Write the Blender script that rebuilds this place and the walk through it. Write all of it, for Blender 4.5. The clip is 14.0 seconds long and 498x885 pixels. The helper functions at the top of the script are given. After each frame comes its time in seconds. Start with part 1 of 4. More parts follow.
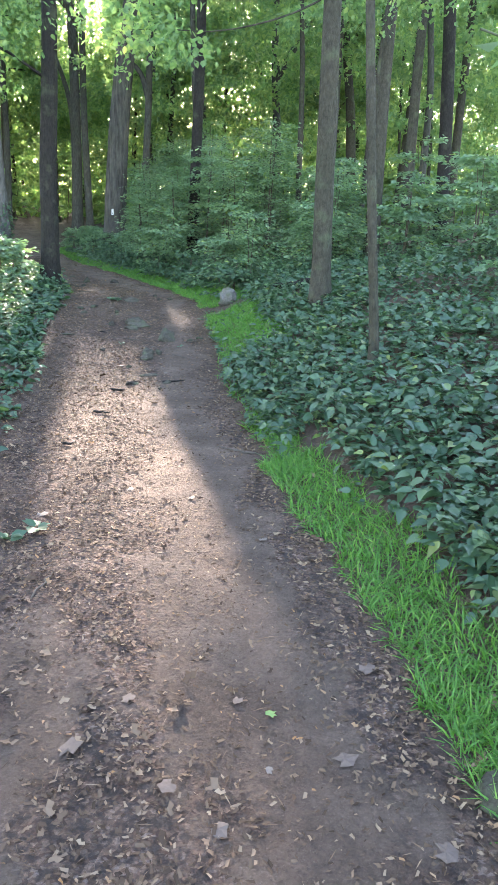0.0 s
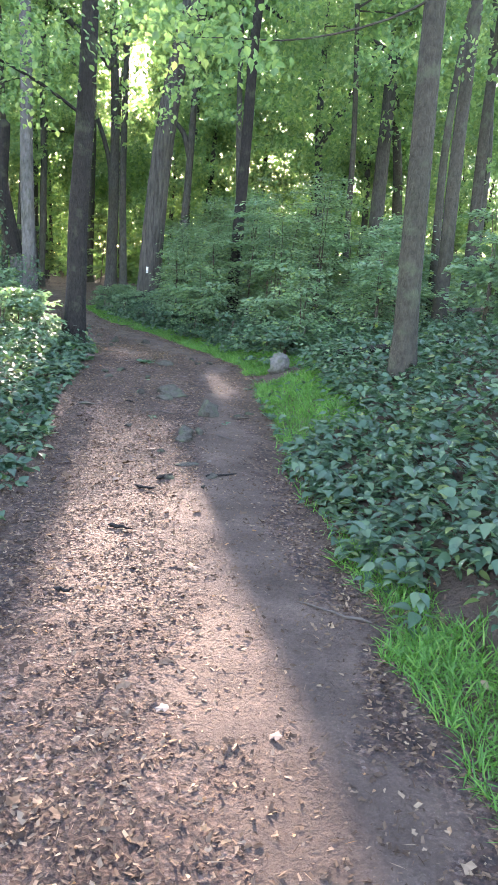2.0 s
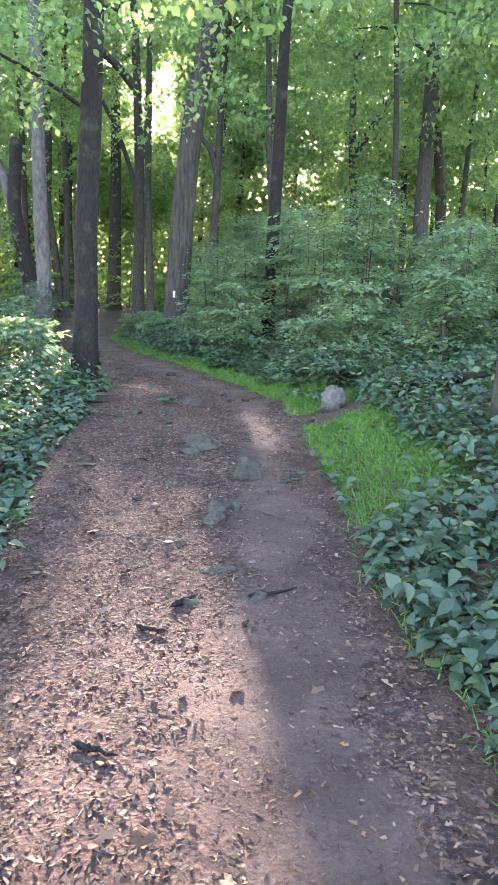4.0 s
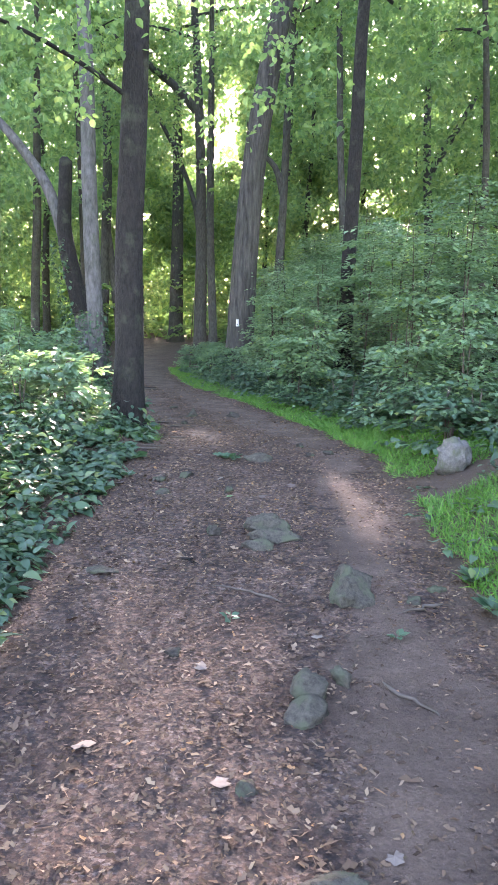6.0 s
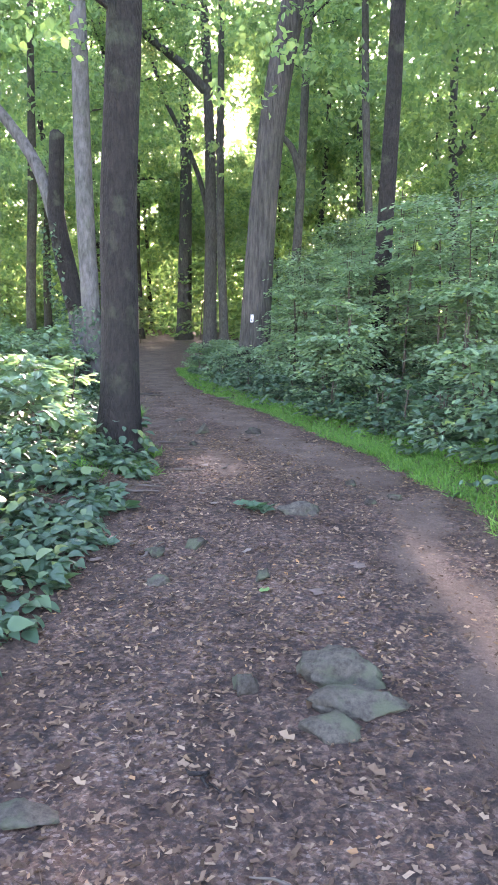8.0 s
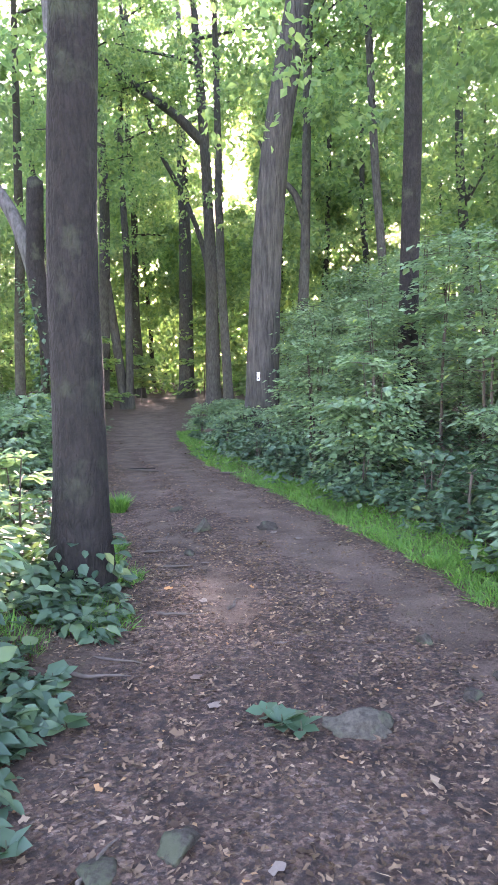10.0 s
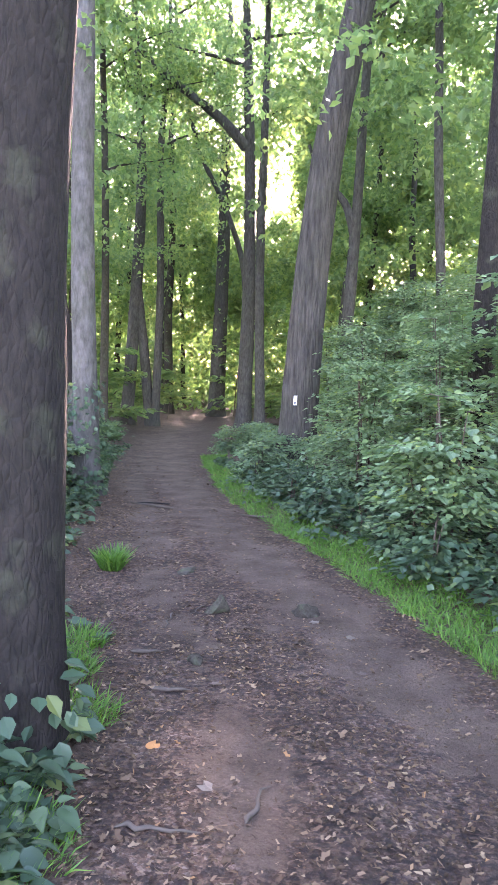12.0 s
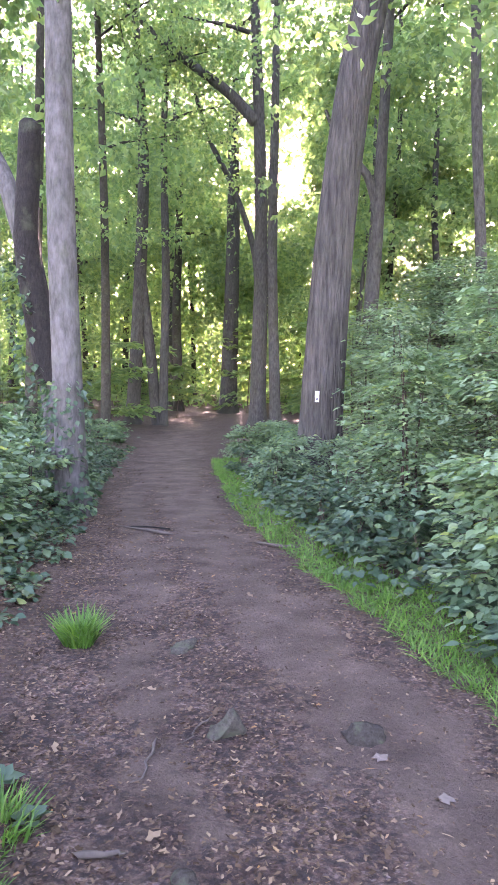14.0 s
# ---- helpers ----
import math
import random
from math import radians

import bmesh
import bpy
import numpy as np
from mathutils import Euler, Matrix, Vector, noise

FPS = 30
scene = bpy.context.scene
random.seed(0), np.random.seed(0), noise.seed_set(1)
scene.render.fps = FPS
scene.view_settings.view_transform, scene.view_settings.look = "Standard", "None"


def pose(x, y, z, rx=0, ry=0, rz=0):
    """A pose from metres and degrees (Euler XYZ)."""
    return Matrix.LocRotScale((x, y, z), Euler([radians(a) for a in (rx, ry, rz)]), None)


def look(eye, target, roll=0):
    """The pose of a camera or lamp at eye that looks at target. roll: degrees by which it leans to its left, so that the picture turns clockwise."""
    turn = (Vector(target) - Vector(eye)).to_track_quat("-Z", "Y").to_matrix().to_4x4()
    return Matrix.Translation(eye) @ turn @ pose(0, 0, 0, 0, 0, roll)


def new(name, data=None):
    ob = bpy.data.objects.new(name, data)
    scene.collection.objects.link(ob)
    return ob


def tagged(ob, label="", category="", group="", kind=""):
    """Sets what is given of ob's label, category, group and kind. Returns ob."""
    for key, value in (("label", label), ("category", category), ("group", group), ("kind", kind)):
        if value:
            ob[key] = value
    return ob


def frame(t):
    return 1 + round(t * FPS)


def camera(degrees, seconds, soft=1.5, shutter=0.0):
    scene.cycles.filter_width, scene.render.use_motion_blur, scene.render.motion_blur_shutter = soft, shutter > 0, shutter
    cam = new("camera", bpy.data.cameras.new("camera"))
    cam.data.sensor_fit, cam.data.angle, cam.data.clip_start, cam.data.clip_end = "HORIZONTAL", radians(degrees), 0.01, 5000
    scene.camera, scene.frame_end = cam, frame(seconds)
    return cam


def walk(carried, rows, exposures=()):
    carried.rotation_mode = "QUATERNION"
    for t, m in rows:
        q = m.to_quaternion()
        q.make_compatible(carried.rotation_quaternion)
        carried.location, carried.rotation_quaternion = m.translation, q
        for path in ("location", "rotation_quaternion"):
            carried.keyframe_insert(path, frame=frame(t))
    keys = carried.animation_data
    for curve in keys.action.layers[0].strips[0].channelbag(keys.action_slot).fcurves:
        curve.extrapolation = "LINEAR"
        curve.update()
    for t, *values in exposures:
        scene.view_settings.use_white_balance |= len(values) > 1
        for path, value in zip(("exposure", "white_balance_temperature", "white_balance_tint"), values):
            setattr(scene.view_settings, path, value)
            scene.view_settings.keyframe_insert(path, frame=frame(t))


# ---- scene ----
LIGHT = [(0.0, 3.75, 6650, 20), (2.0, 3.85, 6600, 28), (4.5, 3.95, 6600, 34), (7.0, 4.1, 6600, 35), (9.5, 4.35, 6750, 43), (11.0, 4.25, 6750, 42), (12.5, 4.5, 6800, 50), (14.0, 4.65, 6850, 56)]
cam = camera(38.1, 14.0, soft=0.9)
METRES, EYE, TILT, LEAN, TURN = 14.0, 1.5, 0.0, 0.0, 0.0
ROWS = [
    (0.0, 0.0, 0.0, 0.0, 0.75, -18.31, -2.28),
    (0.5, -0.0091, 0.0353, -0.008, 1.89, -18.5, -5.79),
    (1.0, -0.0199, 0.0695, -0.0103, 2.55, -14.49, -5.08),
    (1.5, -0.0275, 0.1059, -0.0144, 2.74, -13.31, -4.12),
    (2.0, -0.0304, 0.1464, -0.0176, 3.06, -13.41, -3.89),
    (4.5, -0.0552, 0.3307, -0.0282, 6.7, -10.55, -1.01),
    (5.0, -0.0635, 0.3688, -0.031, 8.35, -9.56, -0.55),
    (5.5, -0.0711, 0.406, -0.0314, 9.45, -9.52, -0.57),
    (6.0, -0.0764, 0.4441, -0.031, 10.39, -9.44, -0.64),
    (6.5, -0.0868, 0.4813, -0.0325, 10.85, -9.55, -0.56),
    (7.0, -0.0941, 0.5176, -0.0342, 11.02, -9.76, -0.4),
    (9.5, -0.1422, 0.6883, -0.027, 11.0, -8.91, 0.42),
    (10.0, -0.1442, 0.7216, -0.0243, 11.44, -5.6, 1.62),
    (10.5, -0.153, 0.7524, -0.0238, 12.09, -4.52, 1.78),
    (11.0, -0.1597, 0.7819, -0.021, 12.61, -4.33, 1.78),
    (11.5, -0.1632, 0.8149, -0.0199, 13.11, -4.14, 0.71),
    (12.0, -0.176, 0.8459, -0.02, 13.93, -4.1, -1.53),
    (12.5, -0.1837, 0.875, -0.0184, 14.33, -4.25, -1.41),
    (13.0, -0.1881, 0.9091, -0.0164, 14.76, -4.44, -0.89),
    (13.5, -0.2006, 0.9411, -0.0176, 15.11, -4.53, -0.76),
    (14.0, -0.2097, 0.9712, -0.018, 14.95, -4.58, -0.46),
]
walk(cam, [(t, pose(0, 0, EYE, TILT, LEAN, TURN) @ pose(METRES * x, METRES * y, METRES * z, 90 + pitch, roll, yaw)) for t, x, y, z, yaw, pitch, roll in ROWS], LIGHT)

# ---- world, sun ----
SUN_YAW, SUN_ELEV = 12.0, 14.4
world = bpy.data.worlds.new("world")
scene.world = world
world.use_nodes = True
wn = world.node_tree
sky = wn.nodes.new("ShaderNodeTexSky")
sky.sky_type = "NISHITA"
sky.sun_disc = False
sky.sun_elevation, sky.sun_rotation = radians(SUN_ELEV), radians(-SUN_YAW)
sky.air_density, sky.dust_density, sky.ozone_density = 1.0, 1.0, 1.0
wn.links.new(sky.outputs[0], wn.nodes["Background"].inputs[0])
wn.nodes["Background"].inputs[1].default_value = 0.15

SUN = Vector((-math.sin(radians(SUN_YAW)) * math.cos(radians(SUN_ELEV)), math.cos(radians(SUN_YAW)) * math.cos(radians(SUN_ELEV)), math.sin(radians(SUN_ELEV))))
sun_data = bpy.data.lights.new("sun", "SUN")
sun_data.energy, sun_data.angle, sun_data.color = 4.0, radians(0.55), (1.0, 0.86, 0.68)
sun = new("sun", sun_data)
sun.matrix_world = look(SUN * 100, (0, 0, 0))

# ---- materials ----
rng = np.random.default_rng(7)


def material(name, rough=0.8):
    m = bpy.data.materials.new(name)
    m.use_nodes = True
    b = m.node_tree.nodes["Principled BSDF"]
    b.inputs["Roughness"].default_value = rough
    return m, m.node_tree, b


def node(tree, kind, **values):
    n = tree.nodes.new(kind)
    for k, v in values.items():
        n.inputs[k.replace("_", " ")].default_value = v
    return n


def ramp(tree, source, stops):
    r = tree.nodes.new("ShaderNodeValToRGB")
    tree.links.new(source, r.inputs[0])
    while len(r.color_ramp.elements) < len(stops):
        r.color_ramp.elements.new(0.5)
    for e, (p, c) in zip(r.color_ramp.elements, stops):
        e.position, e.color = p, (*c, 1)
    return r.outputs[0]


def blend(tree, fac, a, b, mode="MIX"):
    m = tree.nodes.new("ShaderNodeMix")
    m.data_type, m.blend_type = "RGBA", mode
    for sock, v in ((m.inputs[0], fac), (m.inputs[6], a), (m.inputs[7], b)):
        if isinstance(v, (int, float)):
            sock.default_value = v
        elif isinstance(v, tuple):
            sock.default_value = (*v, 1)
        else:
            tree.links.new(v, sock)
    return m.outputs[2]


def coords(tree, scale=(1, 1, 1)):
    g = tree.nodes.new("ShaderNodeNewGeometry")
    mp = tree.nodes.new("ShaderNodeMapping")
    mp.inputs["Scale"].default_value = scale
    tree.links.new(g.outputs["Position"], mp.inputs[0])
    return mp.outputs[0]


def noise_tex(tree, vec, scale, detail=4.0, rough=0.6):
    n = node(tree, "ShaderNodeTexNoise", Scale=scale, Detail=detail, Roughness=rough)
    tree.links.new(vec, n.inputs["Vector"])
    return n.outputs["Fac"]


def bump(tree, bsdf, height, strength, dist):
    b = node(tree, "ShaderNodeBump", Strength=strength, Distance=dist)
    tree.links.new(height, b.inputs["Height"])
    tree.links.new(b.outputs[0], bsdf.inputs["Normal"])


def leaf_material(name, stops, through_colour, amount=0.38, rough=0.42, spec=0.5):
    m, t, b = material(name, rough)
    g = t.nodes.new("ShaderNodeNewGeometry")
    col = ramp(t, g.outputs["Random Per Island"], stops)
    big = noise_tex(t, coords(t), 0.35, 2.0)
    col = blend(t, big, col, blend(t, 1.0, col, (1.25, 1.2, 0.8), "MULTIPLY"))
    t.links.new(col, b.inputs["Base Color"])
    b.inputs["Specular IOR Level"].default_value = spec
    tr = t.nodes.new("ShaderNodeBsdfTranslucent")
    t.links.new(blend(t, 1.0, col, through_colour, "MULTIPLY"), tr.inputs[0])
    mx = t.nodes.new("ShaderNodeMixShader")
    mx.inputs[0].default_value = amount
    t.links.new(b.outputs[0], mx.inputs[1])
    t.links.new(tr.outputs[0], mx.inputs[2])
    t.links.new(mx.outputs[0], t.nodes["Material Output"].inputs[0])
    return m


LEAF_TREE = leaf_material("leaf_canopy", [(0.0, (0.088, 0.162, 0.08)), (0.6, (0.142, 0.232, 0.107)), (1.0, (0.205, 0.285, 0.115))], (1.5, 1.6, 1.25), 0.58)
LEAF_SHRUB = leaf_material("leaf_shrub", [(0.0, (0.10, 0.175, 0.125)), (0.7, (0.155, 0.245, 0.175)), (0.96, (0.19, 0.275, 0.15)), (1.0, (0.26, 0.31, 0.09))], (1.35, 1.55, 1.0), 0.42, 0.4, 0.7)
LEAF_COVER = leaf_material("leaf_ground_cover", [(0.0, (0.030, 0.07, 0.048)), (0.6, (0.054, 0.108, 0.072)), (0.93, (0.088, 0.148, 0.085)), (1.0, (0.15, 0.19, 0.07))], (1.35, 1.6, 0.9), 0.28, 0.42, 0.45)
GRASS = leaf_material("grass", [(0.0, (0.05, 0.15, 0.03)), (0.7, (0.085, 0.225, 0.045)), (1.0, (0.16, 0.30, 0.07))], (1.5, 1.5, 0.8), 0.4, 0.45)
DRY = leaf_material("dry_leaf", [(0.0, (0.045, 0.028, 0.021)), (0.45, (0.10, 0.064, 0.048)), (0.8, (0.175, 0.118, 0.09)), (0.96, (0.27, 0.195, 0.15)), (1.0, (0.27, 0.14, 0.07))], (1.0, 0.9, 0.8), 0.1, 0.8, 0.2)


def bark_material(name, dark, light, stretch, scale, depth, moss=0.0):
    m, t, b = material(name, 0.88)
    v = coords(t, (1, 1, stretch))
    n1 = noise_tex(t, v, scale, 6.0, 0.65)
    vor = node(t, "ShaderNodeTexVoronoi", Scale=scale * 1.3)
    vor.feature = "DISTANCE_TO_EDGE"
    t.links.new(v, vor.inputs["Vector"])
    n2 = noise_tex(t, coords(t), 1.3, 3.0)
    col = ramp(t, n1, [(0.3, dark), (0.72, light)])
    col = blend(t, ramp(t, n2, [(0.4, (0, 0, 0)), (0.75, (0.6, 0.6, 0.6))]), col, blend(t, 1.0, col, (0.7, 0.78, 0.66), "MULTIPLY"))
    if moss:
        n3 = noise_tex(t, coords(t), 3.0, 5.0)
        col = blend(t, ramp(t, n3, [(0.55, (0, 0, 0)), (0.7, (moss, moss, moss))]), col, (0.09, 0.11, 0.06))
    t.links.new(col, b.inputs["Base Color"])
    b.inputs["Specular IOR Level"].default_value = 0.25
    edge = ramp(t, vor.outputs["Distance"], [(0.0, (0, 0, 0)), (0.25, (1, 1, 1))])
    bump(t, b, blend(t, 0.5, n1, edge), 0.9, depth)
    return m


BARK = bark_material("bark_brown", (0.0105, 0.009, 0.0078), (0.032, 0.0265, 0.0225), 0.35, 30.0, 0.012, 0.35)
# grey-brown bark of the farther trees, paled in colour to stand for haze
BARK_HAZED = bark_material("bark_hazed_grey_brown", (0.030, 0.029, 0.024), (0.092, 0.087, 0.074), 0.3, 22.0, 0.012, 0.25)
BARK_FURROW = bark_material("bark_furrowed", (0.029, 0.0265, 0.0235), (0.118, 0.107, 0.094), 0.14, 13.0, 0.05, 0.12)
BARK_PALE = bark_material("bark_pale", (0.052, 0.048, 0.043), (0.15, 0.142, 0.132), 0.35, 14.0, 0.015, 0.3)
BARK_GREY = bark_material("bark_grey", (0.027, 0.0245, 0.0175), (0.074, 0.066, 0.049), 0.5, 24.0, 0.01, 0.5)


def ground_material():
    m, t, b = material("trail_and_forest_floor", 0.92)
    at = t.nodes.new("ShaderNodeAttribute")
    at.attribute_name = "bare"
    ft = t.nodes.new("ShaderNodeAttribute")
    ft.attribute_name = "trail"
    c = coords(t)
    fine = noise_tex(t, c, 55.0, 6.0, 0.7)
    mid = noise_tex(t, c, 7.0, 5.0, 0.65)
    big = noise_tex(t, c, 0.9, 4.0)
    soil = blend(t, mid, (0.102, 0.069, 0.049), (0.185, 0.132, 0.098))
    soil = blend(t, ramp(t, fine, [(0.4, (0, 0, 0)), (0.7, (0.75, 0.75, 0.75))]), soil, (0.075, 0.052, 0.040))
    grit = ramp(t, noise_tex(t, c, 130.0, 3.0, 0.7), [(0.58, (0, 0, 0)), (0.7, (0.55, 0.55, 0.55))])
    soil = blend(t, grit, soil, (0.23, 0.175, 0.14))
    vor = node(t, "ShaderNodeTexVoronoi", Scale=48.0)
    t.links.new(c, vor.inputs["Vector"])
    litter = ramp(t, vor.outputs["Color"], [(0.0, (0.056, 0.032, 0.022)), (0.4, (0.124, 0.073, 0.050)), (0.75, (0.205, 0.129, 0.090)), (1.0, (0.315, 0.215, 0.155))])
    litter = blend(t, ramp(t, fine, [(0.4, (0, 0, 0)), (0.75, (1, 1, 1))]), litter, (0.05, 0.037, 0.032))
    edge = t.nodes.new("ShaderNodeMath")
    edge.operation = "ADD"
    t.links.new(at.outputs["Fac"], edge.inputs[0])
    jitter = t.nodes.new("ShaderNodeMath")
    jitter.operation = "MULTIPLY_ADD"
    t.links.new(mid, jitter.inputs[0])
    jitter.inputs[1].default_value, jitter.inputs[2].default_value = 1.5, -0.75
    t.links.new(jitter.outputs[0], edge.inputs[1])
    mask = ramp(t, edge.outputs[0], [(0.34, (0, 0, 0)), (0.66, (0.92, 0.92, 0.92))])
    chips = node(t, "ShaderNodeTexVoronoi", Scale=70.0)
    t.links.new(coords(t, (1.0, 1.6, 1.0)), chips.inputs["Vector"])
    patchy = noise_tex(t, c, 2.6, 4.0, 0.6)
    pale = ramp(t, chips.outputs["Color"], [(0.70, (0, 0, 0)), (0.84, (0.65, 0.65, 0.65))])
    pale = blend(t, 1.0, pale, ramp(t, patchy, [(0.42, (0.15, 0.15, 0.15)), (0.62, (1, 1, 1))]), "MULTIPLY")
    litter = blend(t, pale, litter, (0.27, 0.205, 0.17))
    dark = ramp(t, noise_tex(t, c, 22.0, 5.0, 0.7), [(0.40, (0.9, 0.9, 0.9)), (0.55, (0, 0, 0))])
    litter = blend(t, dark, litter, (0.045, 0.034, 0.029))
    col = blend(t, mask, litter, soil)
    col = blend(t, 1.0, col, ramp(t, patchy, [(0.32, (0.68, 0.66, 0.65)), (0.52, (1.0, 1.0, 1.0)), (0.72, (1.38, 1.35, 1.32))]), "MULTIPLY")
    col = blend(t, ft.outputs["Fac"], blend(t, mid, (0.055, 0.038, 0.027), (0.14, 0.096, 0.068)), col)
    col = blend(t, ramp(t, big, [(0.35, (0, 0, 0)), (0.7, (0.5, 0.5, 0.5))]), col, blend(t, 1.0, col, (0.75, 0.73, 0.74), "MULTIPLY"))
    t.links.new(col, b.inputs["Base Color"])
    b.inputs["Specular IOR Level"].default_value = 0.25
    rough_h = blend(t, 0.5, fine, blend(t, 0.5, mid, vor.outputs["Distance"]))
    smooth_h = blend(t, 0.5, mid, fine)
    bump(t, b, blend(t, mask, rough_h, smooth_h), 1.0, 0.055)
    return m


GROUND = ground_material()


def rock_material(name, dark, light):
    m, t, b = material(name, 0.95)
    c = coords(t)
    n1, n2, n3 = noise_tex(t, c, 38.0, 8.0, 0.75), noise_tex(t, c, 9.0, 5.0), noise_tex(t, c, 120.0, 4.0, 0.7)
    col = blend(t, ramp(t, n1, [(0.36, (0, 0, 0)), (0.64, (1, 1, 1))]), dark, light)
    col = blend(t, ramp(t, n2, [(0.48, (0, 0, 0)), (0.6, (0.75, 0.75, 0.75))]), col, (0.085, 0.095, 0.055))
    col = blend(t, ramp(t, n3, [(0.58, (0, 0, 0)), (0.72, (0.35, 0.35, 0.35))]), col, (0.09, 0.085, 0.07))
    t.links.new(col, b.inputs["Base Color"])
    b.inputs["Specular IOR Level"].default_value = 0.15
    bump(t, b, blend(t, 0.35, blend(t, 0.5, n1, n2), n3), 0.8, 0.02)
    return m


ROCK = rock_material("rock_grey", (0.046, 0.040, 0.030), (0.108, 0.095, 0.073))
ROCK_DARK = rock_material("rock_dark", (0.030, 0.025, 0.019), (0.075, 0.064, 0.050))
ROCK_PALE = rock_material("rock_pale", (0.09, 0.082, 0.072), (0.19, 0.175, 0.155))


def plain_noisy(name, a, b_, scale, rough):
    m, t, b = material(name, rough)
    t.links.new(blend(t, noise_tex(t, coords(t), scale), a, b_), b.inputs["Base Color"])
    return m


PAINT_WHITE = plain_noisy("blaze_paint", (0.66, 0.66, 0.63), (0.84, 0.84, 0.82), 40.0, 0.6)
PAINT_DARK = plain_noisy("blaze_mark", (0.03, 0.04, 0.06), (0.08, 0.09, 0.11), 60.0, 0.6)
TWIG = plain_noisy("twig_bark", (0.05, 0.04, 0.03), (0.13, 0.10, 0.075), 30.0, 0.9)
STEM = plain_noisy("green_stem", (0.05, 0.07, 0.03), (0.10, 0.10, 0.05), 25.0, 0.7)


# ---- mesh helpers ----
def mesh_of(name, verts, faces, mat, smooth=True):
    """A mesh from arrays: verts (n, 3); faces (m, 3) or (m, 4)."""
    verts, faces = np.asarray(verts, np.float32), np.asarray(faces, np.int32)
    me = bpy.data.meshes.new(name)
    k = faces.shape[1]
    me.vertices.add(len(verts))
    me.vertices.foreach_set("co", verts.ravel())
    me.loops.add(faces.size)
    me.loops.foreach_set("vertex_index", faces.ravel())
    me.polygons.add(len(faces))
    me.polygons.foreach_set("loop_start", np.arange(0, faces.size, k, dtype=np.int32))
    me.polygons.foreach_set("use_smooth", np.full(len(faces), smooth))
    me.materials.append(mat)
    me.update(calc_edges=True)
    return me


def part(name, me, parent=None, label=""):
    ob = new(name, me)
    if parent:
        ob.parent = parent
    if label:
        ob["label"] = label
    return ob


def holder(name, x, y, z, label, category, group="", kind=""):
    e = new(name)
    e.empty_display_size = 0.2
    e.location = (x, y, z)
    return tagged(e, label, category, group, kind)


def tube(path, radii, sides=12, wobble=0.0, close=True):
    """Verts and quads of a tube along path."""
    path, radii = np.asarray(path, float), np.asarray(radii, float)
    tang = np.gradient(path, axis=0)
    tang /= np.linalg.norm(tang, axis=1)[:, None] + 1e-9
    ref = np.where(np.abs(tang[:, 2:3]) > 0.8, np.array([[1.0, 0, 0]]), np.array([[0, 0, 1.0]]))
    u = np.cross(tang, ref)
    u /= np.linalg.norm(u, axis=1)[:, None] + 1e-9
    w = np.cross(tang, u)
    a = np.linspace(0, 2 * np.pi, sides, endpoint=False)
    ring = u[:, None, :] * np.cos(a)[None, :, None] + w[:, None, :] * np.sin(a)[None, :, None]
    r = radii[:, None] * np.ones((1, sides))
    if wobble:
        ph = rng.uniform(0, 6.3, 4)
        s = np.arange(len(path))[:, None]
        r = r * (1 + wobble * (np.sin(2 * a[None] + ph[0] + s * 0.23) + 0.7 * np.sin(3 * a[None] + ph[1] - s * 0.31) + 0.5 * np.sin(5 * a[None] + ph[2] + s * 0.17)) + rng.normal(0, wobble * 0.35, r.shape))
    verts = (path[:, None, :] + ring * r[:, :, None]).reshape(-1, 3)
    i = np.arange(len(path) - 1)[:, None] * sides
    j = np.arange(sides)[None]
    k = (j + 1) % sides
    faces = np.stack([i + j, i + k, i + sides + k, i + sides + j], -1).reshape(-1, 4)
    return verts, faces


def smooth_path(points, step):
    """Points resampled by arc length with a cubic blend."""
    p = np.asarray(points, float)
    d = np.r_[0, np.cumsum(np.linalg.norm(np.diff(p, axis=0), axis=1))]
    n = max(3, int(d[-1] / step) + 1)
    s = np.linspace(0, d[-1], n)
    m = np.gradient(p, d, axis=0)
    i = np.clip(np.searchsorted(d, s, "right") - 1, 0, len(d) - 2)
    h = (d[i + 1] - d[i])[:, None]
    t = ((s - d[i])[:, None]) / h
    return (2 * t**3 - 3 * t**2 + 1) * p[i] + (t**3 - 2 * t**2 + t) * h * m[i] + (-2 * t**3 + 3 * t**2) * p[i + 1] + (t**3 - t**2) * h * m[i + 1]


LEAF2 = (np.array([(0, 0, 0), (0.36, 0.42, 0.10), (0, 1, -0.06), (-0.36, 0.42, 0.10)]), np.array([(0, 1, 2), (0, 2, 3)]))
LEAF1 = (np.array([(-0.30, 0.1, 0.05), (0.34, 0.3, 0.05), (0, 1, -0.05)]), np.array([(0, 1, 2)]))
LEAF4 = (np.array([(0, 0, 0), (0.30, 0.22, 0.06), (0.36, 0.55, 0.06), (0, 1, -0.10), (-0.36, 0.55, 0.06), (-0.30, 0.22, 0.06)]), np.array([(0, 1, 2), (0, 2, 3), (0, 3, 4), (0, 4, 5)]))
LEAF8 = (np.array([(0, 0, 0), (0.34, 0.10, 0.05), (0.46, 0.42, 0.07), (0.27, 0.76, 0.03), (0, 1.05, -0.10), (-0.27, 0.76, 0.03), (-0.46, 0.42, 0.07), (-0.34, 0.10, 0.05), (0, 0.45, -0.02)]),
         np.array([(8, 0, 1), (8, 1, 2), (8, 2, 3), (8, 3, 4), (8, 4, 5), (8, 5, 6), (8, 6, 7), (8, 7, 0)]))
